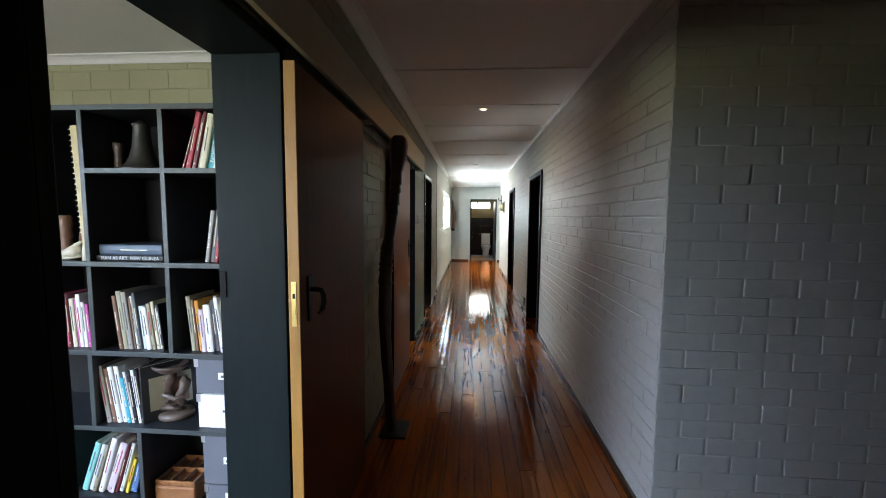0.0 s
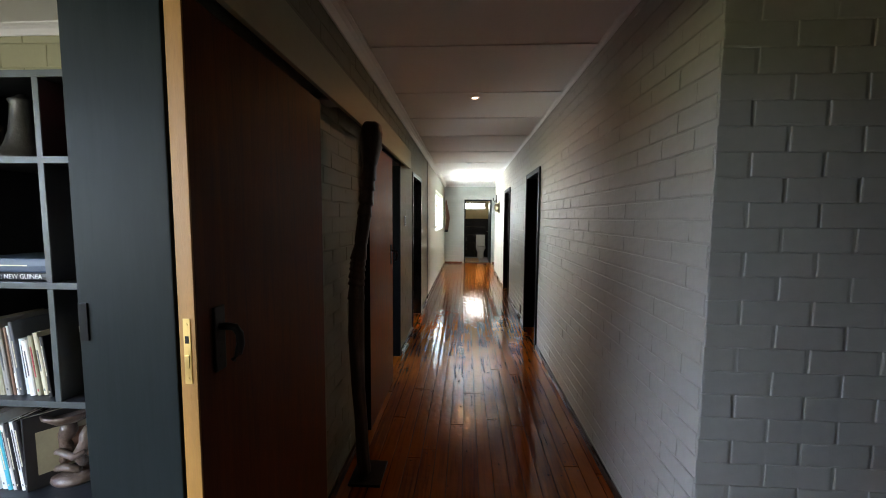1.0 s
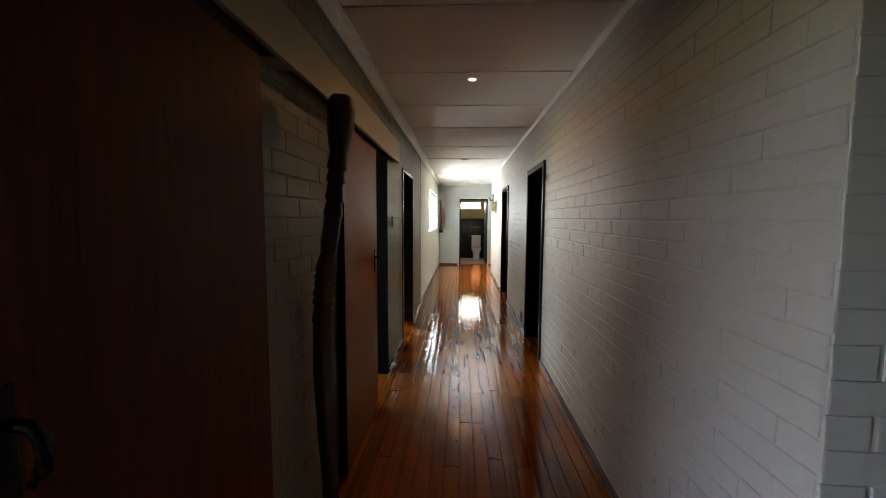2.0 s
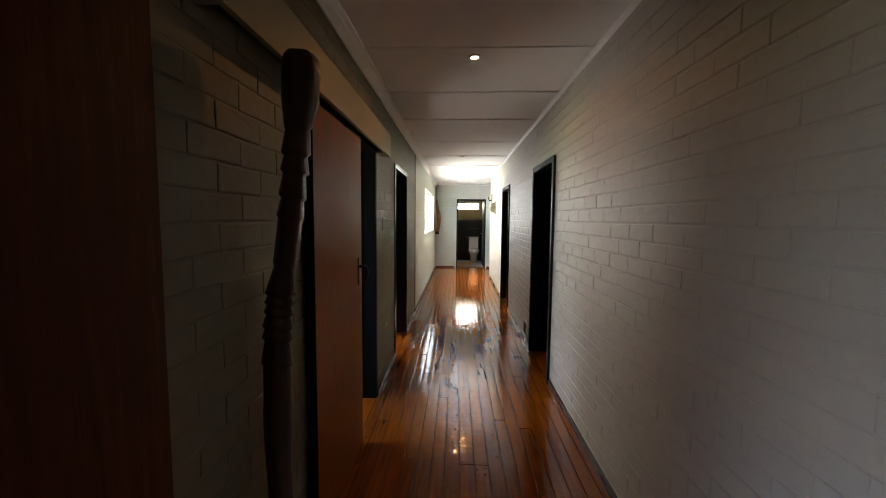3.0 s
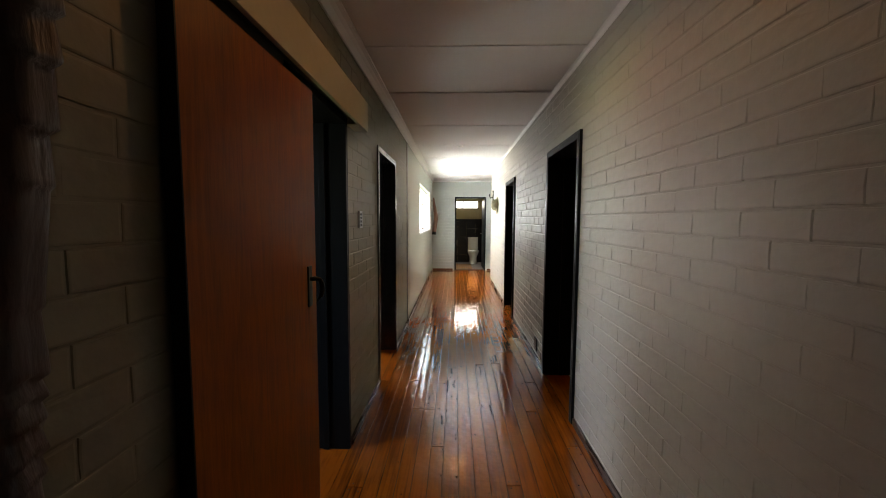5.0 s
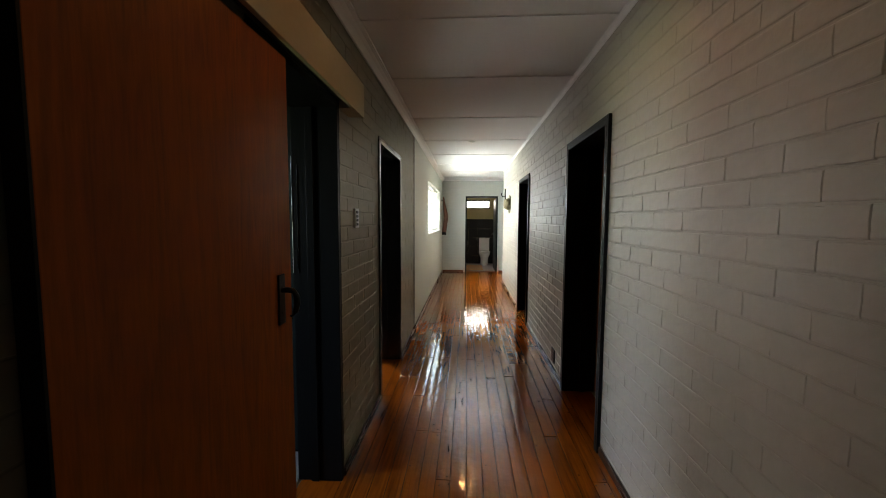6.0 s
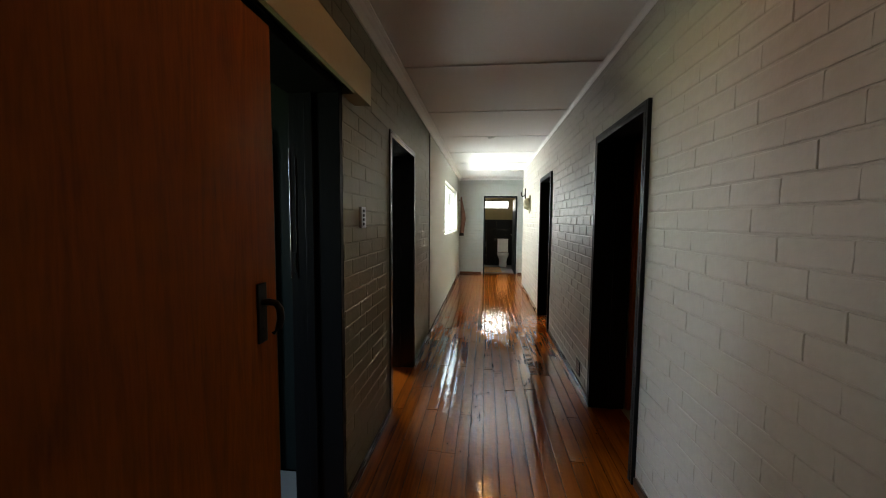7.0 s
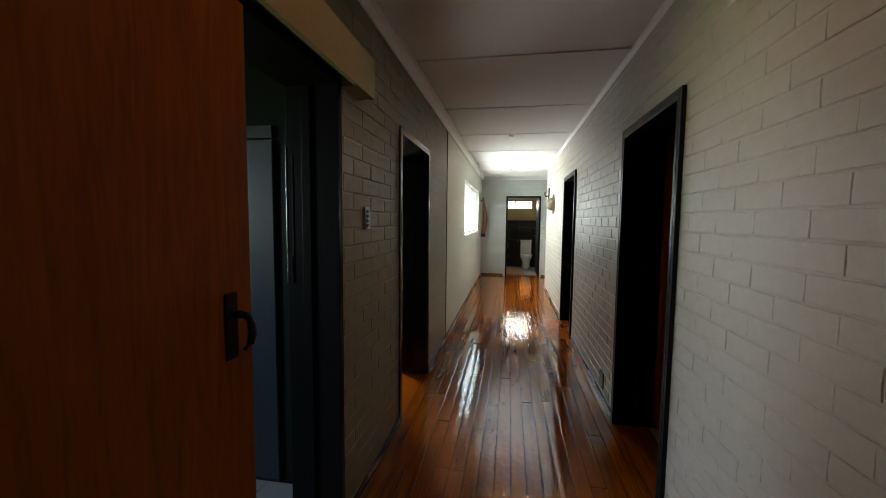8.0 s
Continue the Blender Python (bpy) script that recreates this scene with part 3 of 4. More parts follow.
path = [(0.0, -0.420, 0.038, 2.70), (0.20, -0.435, 0.035, 2.705), (0.42, -0.452, 0.035, 2.72), (0.65, -0.468, 0.039, 2.735), (0.84, -0.474, 0.043, 2.745), (1.03, -0.468, 0.044, 2.745), (1.16, -0.460, 0.044, 2.745), (1.25, -0.450, 0.043, 2.745), (1.33, -0.437, 0.037, 2.745), (1.45, -0.420, 0.037, 2.745), (1.60, -0.402, 0.039, 2.745), (1.76, -0.388, 0.041, 2.745), (1.85, -0.379, 0.056, 2.745), (1.93, -0.374, 0.060, 2.745), (1.968, -0.374, 0.054, 2.745), (1.985, -0.374, 0.040, 2.745)]
zs = [p[0] for p in path]
bm = bmesh.new()
N, rings = 28, []
# carved skirts, each flaring down to a sharp step
SKIRTS = (1.772, 1.69, 1.635, 1.556, 1.488, 1.335, 1.245, 1.215, 1.18, 1.139, 1.101, 1.017)
rows = 260
for k in range(rows + 1):
    z = 1.985 * k / rows
    x, r, y = (np.interp(z, zs, [p[j] for p in path]) for j in (1, 2, 3))
    ring = []
    for i in range(N):
        a = 2 * math.pi * i / N
        notch = 0.0
        zz = z + 0.012 + 0.006 * math.sin(a + 1.3) + 0.004 * math.sin(3 * a + z * 9)
        for hi, lo in zip(SKIRTS, SKIRTS[1:]):
            if lo <= zz < hi and hi - lo < 0.11:
                notch = 0.0105 * ((hi - zz) / (hi - lo) - 0.45)
        knob = 0.004 * noise.noise(Vector((math.cos(a) * 1.3, math.sin(a) * 1.3, z * 5)))
        flute = 0.0025 * math.sin(5 * a + z * 3)
        rr = r + notch + knob + flute
        ring.append(bm.verts.new((x + rr * math.cos(a), y + rr * 0.92 * math.sin(a), 0.012 + z)))
    rings.append(ring)
for a, b in zip(rings, rings[1:]):
    for i in range(N):
        bm.faces.new((a[i], a[(i + 1) % N], b[(i + 1) % N], b[i]))
bm.faces.new(rings[0][::-1])
bm.faces.new(rings[-1])
part("shaft", bm, POLEWOOD, pole, smooth=True)
part("base_plate", B(-0.485, -0.305, 2.59, 2.81, 0.0, 0.014, 0.003), IRON, pole, "flat black base plate")

# ---- switches, socket, grille ----
sw = thing("light_switch", "tall steel switch plate with dark rockers on brick", "switch", (XL, 4.93, 1.44))
part("plate", B(XL - 0.004, XL + 0.012, 4.895, 4.972, 1.384, 1.500, 0.003), STEEL, sw)
for i in range(4):
    part("rocker", B(XL + 0.011, XL + 0.016, 4.915, 4.945, 1.398 + i * 0.024, 1.414 + i * 0.024, 0.002), IRON, sw)
so = thing("wall_vent", "small dark vent plate low on the brick wall", "vent", (XR, 6.25, 0.155))
part("plate", B(XR - 0.01, XR, 6.19, 6.31, 0.095, 0.225, 0.003), IRON, so)
for i in range(4):
    part("slat", B(XR - 0.014, XR - 0.009, 6.20, 6.30, 0.110 + i * 0.028, 0.124 + i * 0.028, 0.001), SKIRT, so)
gr = thing("floor_grille", "dark ribbed grille board set flush in the floor", "grille", (0.61, 7.02, 0.0))
part("frame", B(0.574, 0.650, 6.42, 7.64, 0.0005, 0.0035, 0.001), SKIRT, gr)
for i in range(30):
    y = 6.45 + i * 0.0395
    part("rib", B(0.581, 0.643, y, y + 0.022, 0.003, 0.0065, 0.001), FLOORWOOD, gr)


# ---- downlights ----
def downlight(x, y, material, label, lip=0.011):
    d = thing("downlight", label, "ceiling light", (x, y, CE), group="corridor downlights")
    part("ring", lathe([(0.041, 0.004), (0.041, -0.004), (0.036, -lip), (0.028, -lip + 0.001), (0.024, -0.001), (0.023, 0.004)], (x, y, CE - 0.001)), WHITE, d, "", True)
    part("lamp", lathe([(0.023, 0.002), (0.022, -0.003), (0.012, -0.005), (0.003, -0.0055)], (x, y, CE - 0.001)), material, d, "glowing lamp face", True)
    return d


downlight(0.218, 4.139, LAMPGLOW, "small round recessed ceiling downlight, lit warm")
downlight(0.20, 8.20, LAMPGLOW, "small round recessed ceiling downlight, lit warm", 0.02)
downlight(0.20, 11.55, LAMPDIM, "small round recessed ceiling downlight, faintly lit")


# ---- windows ----
def window_in_x(name, x0, x1, y, z0, z1, mullions, label, material=WHITE):
    """Frame and panes in a wall along x."""
    w = thing(name, label, "window", ((x0 + x1) / 2, y, z0), kind="structure")
    fr = bmesh.new()
    box(fr, x0, x1, y - 0.02, y + 0.02, z0, z0 + 0.03)
    box(fr, x0, x1, y - 0.02, y + 0.02, z1 - 0.03, z1)
    box(fr, x0, x0 + 0.03, y - 0.02, y + 0.02, z0 + 0.03, z1 - 0.03)
    box(fr, x1 - 0.03, x1, y - 0.02, y + 0.02, z0 + 0.03, z1 - 0.03)
    part("window_frame", fr, material, w)
    e = [x0 + 0.03] + [m for m in mullions] + [x1 - 0.03]
    for m in mullions:
        part("mullion", B(m - 0.016, m + 0.016, y - 0.018, y + 0.018, z0 + 0.03, z1 - 0.03, 0.002), material, w)
    for a, b in zip(e, e[1:]):
        p = part("pane", B(a + 0.01, b - 0.01, y - 0.003, y + 0.003, z0 + 0.03, z1 - 0.03), GLASS, w)
        p.visible_shadow = False
    return w


def window_in_y(name, x, y0, y1, z0, z1, mullions, label, material=WHITE, post=WHITE):
    w = thing(name, label, "window", (x, (y0 + y1) / 2, z0), kind="structure")
    fr = bmesh.new()
    box(fr, x - 0.012, x + 0.012, y0, y1, z0, z0 + 0.035)
    box(fr, x - 0.012, x + 0.012, y0, y1, z1 - 0.035, z1)
    box(fr, x - 0.012, x + 0.012, y0, y0 + 0.035, z0 + 0.035, z1 - 0.035)
    box(fr, x - 0.012, x + 0.012, y1 - 0.035, y1, z0 + 0.035, z1 - 0.035)
    part("window_frame", fr, material, w)
    e = [y0 + 0.035] + list(mullions) + [y1 - 0.035]
    for m in mullions:
        part("mullion", B(x - 0.016, x + 0.022, m - 0.022, m + 0.022, z0 + 0.035, z1 - 0.035, 0.002), post, w)
    for a, b in zip(e, e[1:]):
        p = part("pane", B(x - 0.003, x + 0.003, a + 0.01, b - 0.01, z0 + 0.035, z1 - 0.035), GLASS, w)
        p.visible_shadow = False
    return w


# grey mullion in the white frame paints its silhouette against the sky
window_in_y("window_1", XL - 0.075, WINDOW[0], WINDOW[1], WINDOW[2], WINDOW[3], (11.22,), "wide white-framed corridor window, bright outside", post=STEEL)
part("window_sill", B(XL - 0.10, XL + 0.012, WINDOW[0] - 0.01, WINDOW[1] + 0.01, WINDOW[2] - 0.025, WINDOW[2] + 0.004, 0.003), WHITE, bpy.data.objects["window_1"])
window_in_x("window_2", TWIN[0], TWIN[1], TB + 0.09, TWIN[2], TWIN[3], (0.37,), "high two-light toilet window with a dark frame", BLACK)
window_in_x("window_3", -3.6, -1.6, -2.50, 0.85, 2.15, (-2.6,), "wide white-framed library window")
window_in_y("window_4", -4.1, -2.02, 0.12, 1.3, 2.4, (-0.95,), "white-framed library window")
window_in_y("window_5", -3.25, 3.16, 3.80, 1.05, 2.05, (3.48,), "white-framed washroom window")
# bright sky seen outside the windows
whole("backdrop_passage", B(-1.62, -1.6, 7.0, 48.0, 0.2, 12.0), SKYGLOW, "bright overcast sky outside the corridor window", "backdrop", kind="structure")
whole("backdrop_toilet", B(-2.0, 3.0, 17.0, 17.02, 0.2, 3.2), SKYDIM, "bright overcast sky outside the toilet window", "backdrop", kind="structure")

# ---- toilet fittings ----
wc = thing("toilet", "white ceramic close-coupled toilet against black tiles", "toilet", (0.70, 14.95, 0))
part("tank", B(0.545, 0.875, 15.15, 15.33, 0.42, 0.825, 0.02), CERAMIC, wc, smooth=False)
part("tank_lid", B(0.535, 0.885, 15.14, 15.335, 0.826, 0.856, 0.01), CERAMIC, wc)
part("button", lathe([(0.025, 0), (0.025, 0.006), (0.02, 0.008)], (0.71, 15.23, 0.856), 14), STEEL, wc)
bowl = bmesh.new()
prof = [(0.135, 0.20, 0.0), (0.128, 0.19, 0.03), (0.118, 0.185, 0.16), (0.128, 0.20, 0.24), (0.172, 0.25, 0.34), (0.185, 0.27, 0.40), (0.17, 0.25, 0.412)]
rings = []
for a, b, z in prof:
    rings.append([bowl.verts.new((0.71 + a * math.cos(i * math.pi / 12), 14.95 + b * math.sin(i * math.pi / 12), z)) for i in range(24)])
for a, b in zip(rings, rings[1:]):
    for i in range(24):
        bowl.faces.new((a[i], a[(i + 1) % 24], b[(i + 1) % 24], b[i]))
bowl.faces.new(rings[0][::-1])
bowl.faces.new(rings[-1])
part("bowl", bowl, CERAMIC, wc, smooth=True)
seat = bmesh.new()
rings = []
for s, z in ((1.0, 0.414), (1.02, 0.424), (1.0, 0.440), (0.9, 0.447)):
    rings.append([seat.verts.new((0.71 + 0.185 * s * math.cos(i * math.pi / 12), 14.95 + 0.265 * s * math.sin(i * math.pi / 12), z)) for i in range(24)])
for a, b in zip(rings, rings[1:]):
    for i in range(24):
        seat.faces.new((a[i], a[(i + 1) % 24], b[(i + 1) % 24], b[i]))
seat.faces.new(rings[0][::-1])
seat.faces.new(rings[-1])
part("seat_lid", seat, CERAMIC, wc, smooth=True)
tiles = bpy.data.objects["wall_toilet_back"]
tile_me = mesh_of("tile", B(-0.1494, 0.1494, -0.008, 0, -0.1494, 0.1494, 0.001), BLACKTILE)
for i in range(4):
    for j in range(5):
        t = new("tile", tile_me)
        t.parent = tiles
        t.location = (0.05 + 0.3 * i, TB + 0.001, 0.15 + 0.3 * j - 0.04)
whole("floor_toilet", B(-0.1, 1.15, EA, TB, -0.1, 0), GREYTILE, "grey tiled toilet floor", "floor", kind="structure")
mat_wood = thing("bath_mat", "pale slatted wooden mat on the toilet floor", "mat", (0.36, 14.1, 0))
for i in range(8):
    part("slat", B(0.10 + 0.066 * i, 0.155 + 0.066 * i, 13.55, 14.65, 0.008, 0.024, 0.003), RAWWOOD, mat_wood)
for yy in (13.75, 14.45):
    part("batten", B(0.10, 0.62, yy - 0.02, yy + 0.02, 0.0, 0.0078), RAWWOOD, mat_wood)

# ---- cupboard door in the washroom ----
cd = thing("cupboard", "slate blue painted cupboard front in the washroom", "cupboard", (-1.4, 4.85, 0))
part("door", B(-1.78, -1.005, 4.838, 4.8595, 0.02, 1.838, 0.003), SLATE, cd)
part("top_rail", B(-1.78, -1.005, 4.838, 4.8595, 1.846, 1.91, 0.003), SLATE, cd)
part("plinth", B(-1.78, -1.005, 4.845, 4.8595, 0.0, 0.016), IRON, cd)

# ---- things hung at the corridor's end ----
hat = thing("straw_hat", "pale woven straw hat hung on the corridor wall", "hat", (XR, 10.15, 1.74))
part("brim", lathe([(0.150, 0.0), (0.172, 0.008), (0.176, 0.016), (0.165, 0.020)], (XR - 0.004, 10.15, 1.74), 28, pose(0, 0, 0, 0, -90, 0)), STRAW, hat, smooth=True)
part("crown", lathe([(0.120, 0.015), (0.112, 0.05), (0.100, 0.085), (0.080, 0.11), (0.045, 0.122), (0.01, 0.125)], (XR - 0.004, 10.15, 1.74), 24, pose(0, 0, 0, 0, -90, 0)), STRAW, hat, smooth=True)
peg = thing("wall_hook", "dark carved wooden peg above the hat", "hook", (XR, 11.05, 1.98))
part("plate", B(XR - 0.02, XR, 11.0, 11.1, 1.82, 2.1, 0.006), IRON, peg)
part("hook", tube([(XR - 0.015, 11.05, 1.95), (XR - 0.07, 11.05, 1.93), (XR - 0.09, 11.05, 1.98), (XR - 0.085, 11.05, 2.02)], 0.012, 10), IRON, peg, smooth=True)
horn_pts = [(XL + 0.065, 12.80, 2.03), (XL + 0.070, 12.83, 1.92), (XL + 0.085, 12.88, 1.78), (XL + 0.110, 12.93, 1.62), (XL + 0.120, 12.94, 1.46), (XL + 0.100, 12.91, 1.27), (XL + 0.078, 12.88, 1.10)]
hn = thing("carved_horn", "reddish curved carved wooden piece hung on the wall", "wall carving", (XL, 12.9, 1.15))
part("bracket", tube([(XL - 0.002, 12.83, 1.95), (XL + 0.06, 12.83, 1.94)], [0.010, 0.010], 8), IRON, hn, "small iron hook")
part("body", tube(horn_pts, [0.018, 0.028, 0.042, 0.056, 0.062, 0.056, 0.058], 14), HORN, hn, smooth=True)
part("foot", tube([(XL + 0.078, 12.88, 1.11), (XL + 0.075, 12.878, 1.03)], [0.057, 0.062], 14), IRON, hn, "dark foot", True)

# ---- bookcase in the library ----
SF, SD = 1.862, 0.33
case = thing("bookcase", "slate grey painted bookcase filled with books and carvings", "bookcase", (-1.8, SF + SD / 2, 0))
LEV = [0.018, 0.436, 0.814, 1.245, 1.680, 1.965]


# each board gets an added front strip, paler as if catching light
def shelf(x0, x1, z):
    b = part("shelf", B(x0, x1, SF, SF + SD, z - 0.024, z, 0.002), SHADEDSHELF, case)
    part("edge", B(x0, x1, SF - 0.003, SF - 0.0002, z - 0.0235, z - 0.0005, 0.001), LITSHELFEDGE, b, "front edge strip, painted paler as if lit")


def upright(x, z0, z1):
    b = part("upright", B(x - 0.011, x + 0.011, SF + 0.001, SF + SD, z0, z1, 0.002), SHADEDSHELF, case)
    part("edge", B(x - 0.011, x + 0.011, SF - 0.0025, SF + 0.0008, z0, z1, 0.001), LITSHELFEDGE, b, "front edge strip, painted paler as if lit")


for z in (LEV[0], LEV[1], LEV[2], LEV[3], LEV[5]):
    shelf(-2.88, -0.80, z)
shelf(-1.70, -0.812, LEV[4])
for x in (-2.088, -1.69, -1.300, -0.905):
    upright(x, LEV[2], LEV[3] - 0.0245)
    upright(x, LEV[3], LEV[5] - 0.0245)
upright(-1.715, LEV[1], LEV[2] - 0.0245)
upright(-0.905, LEV[1], LEV[2] - 0.0245)
upright(-1.485, LEV[0], LEV[1] - 0.0245)
upright(-1.90, LEV[0], LEV[1] - 0.0245)
part("side", B(-2.91, -2.881, SF - 0.002, SF + SD, 0.0, 1.967, 0.002), SHADEDSHELF, case)
part("side", B(-0.799, -0.77, SF - 0.002, SF + SD, 0.0, 1.967, 0.002), SHADEDSHELF, case)
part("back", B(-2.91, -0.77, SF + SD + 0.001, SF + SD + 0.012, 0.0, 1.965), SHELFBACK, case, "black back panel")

COL = {"grey": (0.33, 0.32, 0.30), "red": (0.42, 0.03, 0.06), "pink": (0.62, 0.14, 0.25), "wine": (0.16, 0.02, 0.03), "cream": (0.72, 0.68, 0.52),
       "cyan": (0.05, 0.45, 0.58), "white": (0.80, 0.80, 0.80), "black": (0.015, 0.015, 0.017), "brown": (0.22, 0.12, 0.08), "magenta": (0.60, 0.10, 0.42),
       "khaki": (0.36, 0.34, 0.24), "orange": (0.65, 0.30, 0.04), "pale": (0.60, 0.66, 0.70), "blue": (0.09, 0.19, 0.42), "slate": (0.10, 0.11, 0.13), "navy": (0.055, 0.085, 0.14),
       "lilac": (0.62, 0.52, 0.60), "yellow": (0.70, 0.58, 0.06), "teal": (0.25, 0.62, 0.58)}
COVER = {k: mat(k + "_book_cover", v, 0.42, vary=0.14, scale=9, fine=90, bump=0.05) for k, v in COL.items()}
PAGES = mat("book_pages", (0.66, 0.60, 0.48), 0.8, vary=0.15, scale=5, fine=200, bump=0.2, stretch=(6, 1, 0.3))
INKS = {"dark": COVER["slate"], "light": COVER["cream"], "red": COVER["red"]}
LIGHT = ("white", "cream", "pale", "lilac", "grey", "khaki", "teal", "yellow", "orange")


def book(m, w, h, d, col, label, rng, titled=True):
    """A book with its spine towards -y: boards and spine, page block, title bars."""
    b = thing("book", label, "book", m.translation, group="library books")
    bm = bmesh.new()
    box(bm, 0, 0.003, 0, d, 0, h, m=m)
    box(bm, w - 0.003, w, 0, d, 0, h, m=m)
    n = 4
    ring = []
    for z in (0, h):
        for i in range(n + 1):
            a = math.pi * i / n
            ring.append(bm.verts.new(m @ Vector((w / 2 - math.cos(a) * w / 2, -math.sin(a) * min(0.004, w * 0.2), z))))
    for i in range(n):
        bm.faces.new((ring[i], ring[i + 1], ring[n + 2 + i], ring[n + 1 + i]))
    part("cover", bm, COVER[col], b)
    part("pages", B(0.0032, w - 0.0032, 0.003, d - 0.006, 0.003, h - 0.004, m=m), PAGES, b)
    if titled and w > 0.009:
        ink = INKS["dark" if col in LIGHT else "light"]
        if rng.random() < 0.25:
            ink = INKS["red"] if col in LIGHT else ink
        z0 = h * rng.uniform(0.28, 0.4)
        tw = min(0.0042, w * 0.24)
        f = -min(0.004, w * 0.2) - 0.0007
        part("title", B(w / 2 - tw / 2, w / 2 + tw / 2, f, -0.001, z0, h * rng.uniform(0.7, 0.9), m=m), ink, b, "printed title on the spine")
        if rng.random() < 0.6:
            part("imprint", B(w / 2 - tw / 2, w / 2 + tw / 2, f, -0.001, h * 0.07, h * 0.07 + 0.008, m=m), ink, b, "small mark on the spine")
    return b


def lettering(text, size, m, material, parent, label):
    """Flat lettering turned into a mesh."""
    cu = bpy.data.curves.new("lettering", "FONT")
    cu.body, cu.size, cu.align_x, cu.align_y, cu.extrude = text, size, "CENTER", "CENTER", 0.0003
    tmp = bpy.data.objects.new("lettering", cu)
    scene.collection.objects.link(tmp)
    me = bpy.data.meshes.new_from_object(tmp.evaluated_get(bpy.context.evaluated_depsgraph_get()))
    bpy.data.objects.remove(tmp)
    me.transform(m)
    me.materials.clear()
    me.materials.append(material)
    ob = new("lettering", me)
    ob.parent = parent
    ob.matrix_parent_inverse = Matrix.Translation(-parent.location)
    return tagged(ob, label)


TITLES = {(LEV[4], 0.034, 0.185, "cyan"): "DESIGN", (LEV[3], 0.020, 0.245, "grey"): "AFRICAN"}


def row_of_books(x, z, y, lean, spec, words):
    """Books side by side from x on a shelf at height z, leaning by so many degrees to +x."""
    rng = random.Random(int(1000 * (x + z)) + 7)
    for w, h, col, extra in spec:
        a = lean + extra
        step = w / math.cos(radians(a))
        m = Matrix.Translation((x, y + rng.uniform(0, 0.018), z + 0.0006 + (w * math.sin(radians(a)) if a > 0 else 0))) @ pose(0, 0, 0, 0, a, 0)
        worded = TITLES.get((round(z, 3), w, h, col))
        bk = book(m, w, h, rng.uniform(0.17, 0.22), col, col + "-coloured book " + words, rng, not worded)
        if worded:
            lettering(worded, w * 0.85, m @ pose(w / 2, -0.0048, h * 0.42, 90, 0, 0) @ pose(0, 0, 0, 0, 0, -90), COVER["white"], bk, "white spine title")
        x += step + 0.0012


Y0 = SF + 0.03
row_of_books(-1.232, LEV[4], Y0, 14, [(0.010, 0.20, "wine", 4), (0.026, 0.262, "red", 0), (0.012, 0.25, "brown", 0), (0.016, 0.262, "wine", 0), (0.012, 0.235, "grey", 0), (0.030, 0.25, "cream", -2), (0.034, 0.185, "cyan", -1), (0.02, 0.21, "white", -2)], "leaning among others on the top shelf")
row_of_books(-1.138, LEV[3], Y0, 9, [(0.020, 0.245, "grey", 0), (0.022, 0.25, "slate", 0), (0.018, 0.27, "red", 0), (0.016, 0.25, "black", 0), (0.02, 0.26, "grey", 0)], "leaning among others on a shelf")
row_of_books(-1.880, LEV[2], Y0, -3, [(0.028, 0.265, "pink", 0), (0.012, 0.262, "wine", 0), (0.022, 0.24, "cream", 0), (0.010, 0.235, "magenta", 0), (0.022, 0.262, "white", 0), (0.018, 0.225, "white", 0), (0.016, 0.215, "magenta", 0)], "standing upright on a shelf")
row_of_books(-1.590, LEV[2], Y0, -6, [(0.020, 0.262, "brown", 0), (0.026, 0.285, "khaki", 0), (0.024, 0.282, "grey", 0), (0.009, 0.255, "brown", 1), (0.011, 0.26, "white", 0), (0.014, 0.275, "slate", 0), (0.026, 0.210, "pale", 1), (0.024, 0.208, "white", 0), (0.018, 0.226, "khaki", 0), (0.017, 0.235, "cream", -1), (0.016, 0.205, "white", -1), (0.013, 0.225, "black", 0)], "leaning among others on a shelf")
row_of_books(-1.228, LEV[2], Y0, -5, [(0.022, 0.265, "khaki", 0), (0.012, 0.25, "brown", 0), (0.020, 0.245, "orange", 0), (0.024, 0.205, "lilac", 1), (0.032, 0.228, "white", 1), (0.022, 0.25, "slate", 0), (0.014, 0.27, "grey", 0), (0.02, 0.265, "white", -2), (0.02, 0.25, "cream", 0)], "standing among others on a shelf")
row_of_books(-1.680, LEV[1], Y0, -8, [(0.026, 0.29, "grey", 0), (0.022, 0.275, "brown", 0), (0.024, 0.285, "white", 0), (0.024, 0.285, "white", 0), (0.020, 0.23, "cyan", 0), (0.014, 0.26, "white", 0), (0.018, 0.265, "black", 1), (0.020, 0.27, "white", 1), (0.020, 0.275, "black", 1)], "leaning among others on a low shelf")
row_of_books(-1.845, LEV[0] + 0.05, Y0, 20, [(0.03, 0.27, "teal", 0), (0.022, 0.26, "pale", 0), (0.020, 0.265, "khaki", 0), (0.012, 0.24, "slate", 0), (0.026, 0.30, "white", -2), (0.020, 0.27, "white", 0), (0.030, 0.28, "lilac", 0), (0.014, 0.26, "wine", -2), (0.020, 0.27, "white", -2)], "leaning in a row on the bottom shelf")
row_of_books(-1.612, LEV[0] + 0.05, Y0, 16, [(0.016, 0.19, "yellow", 2), (0.034, 0.155, "blue", 0)], "leaning at the end of the bottom shelf")
part("shelf", B(-1.888, -1.497, SF + 0.004, SF + SD, LEV[0] + 0.024, LEV[0] + 0.0495, 0.002), SHADEDSHELF, case)


rng = random.Random(3)
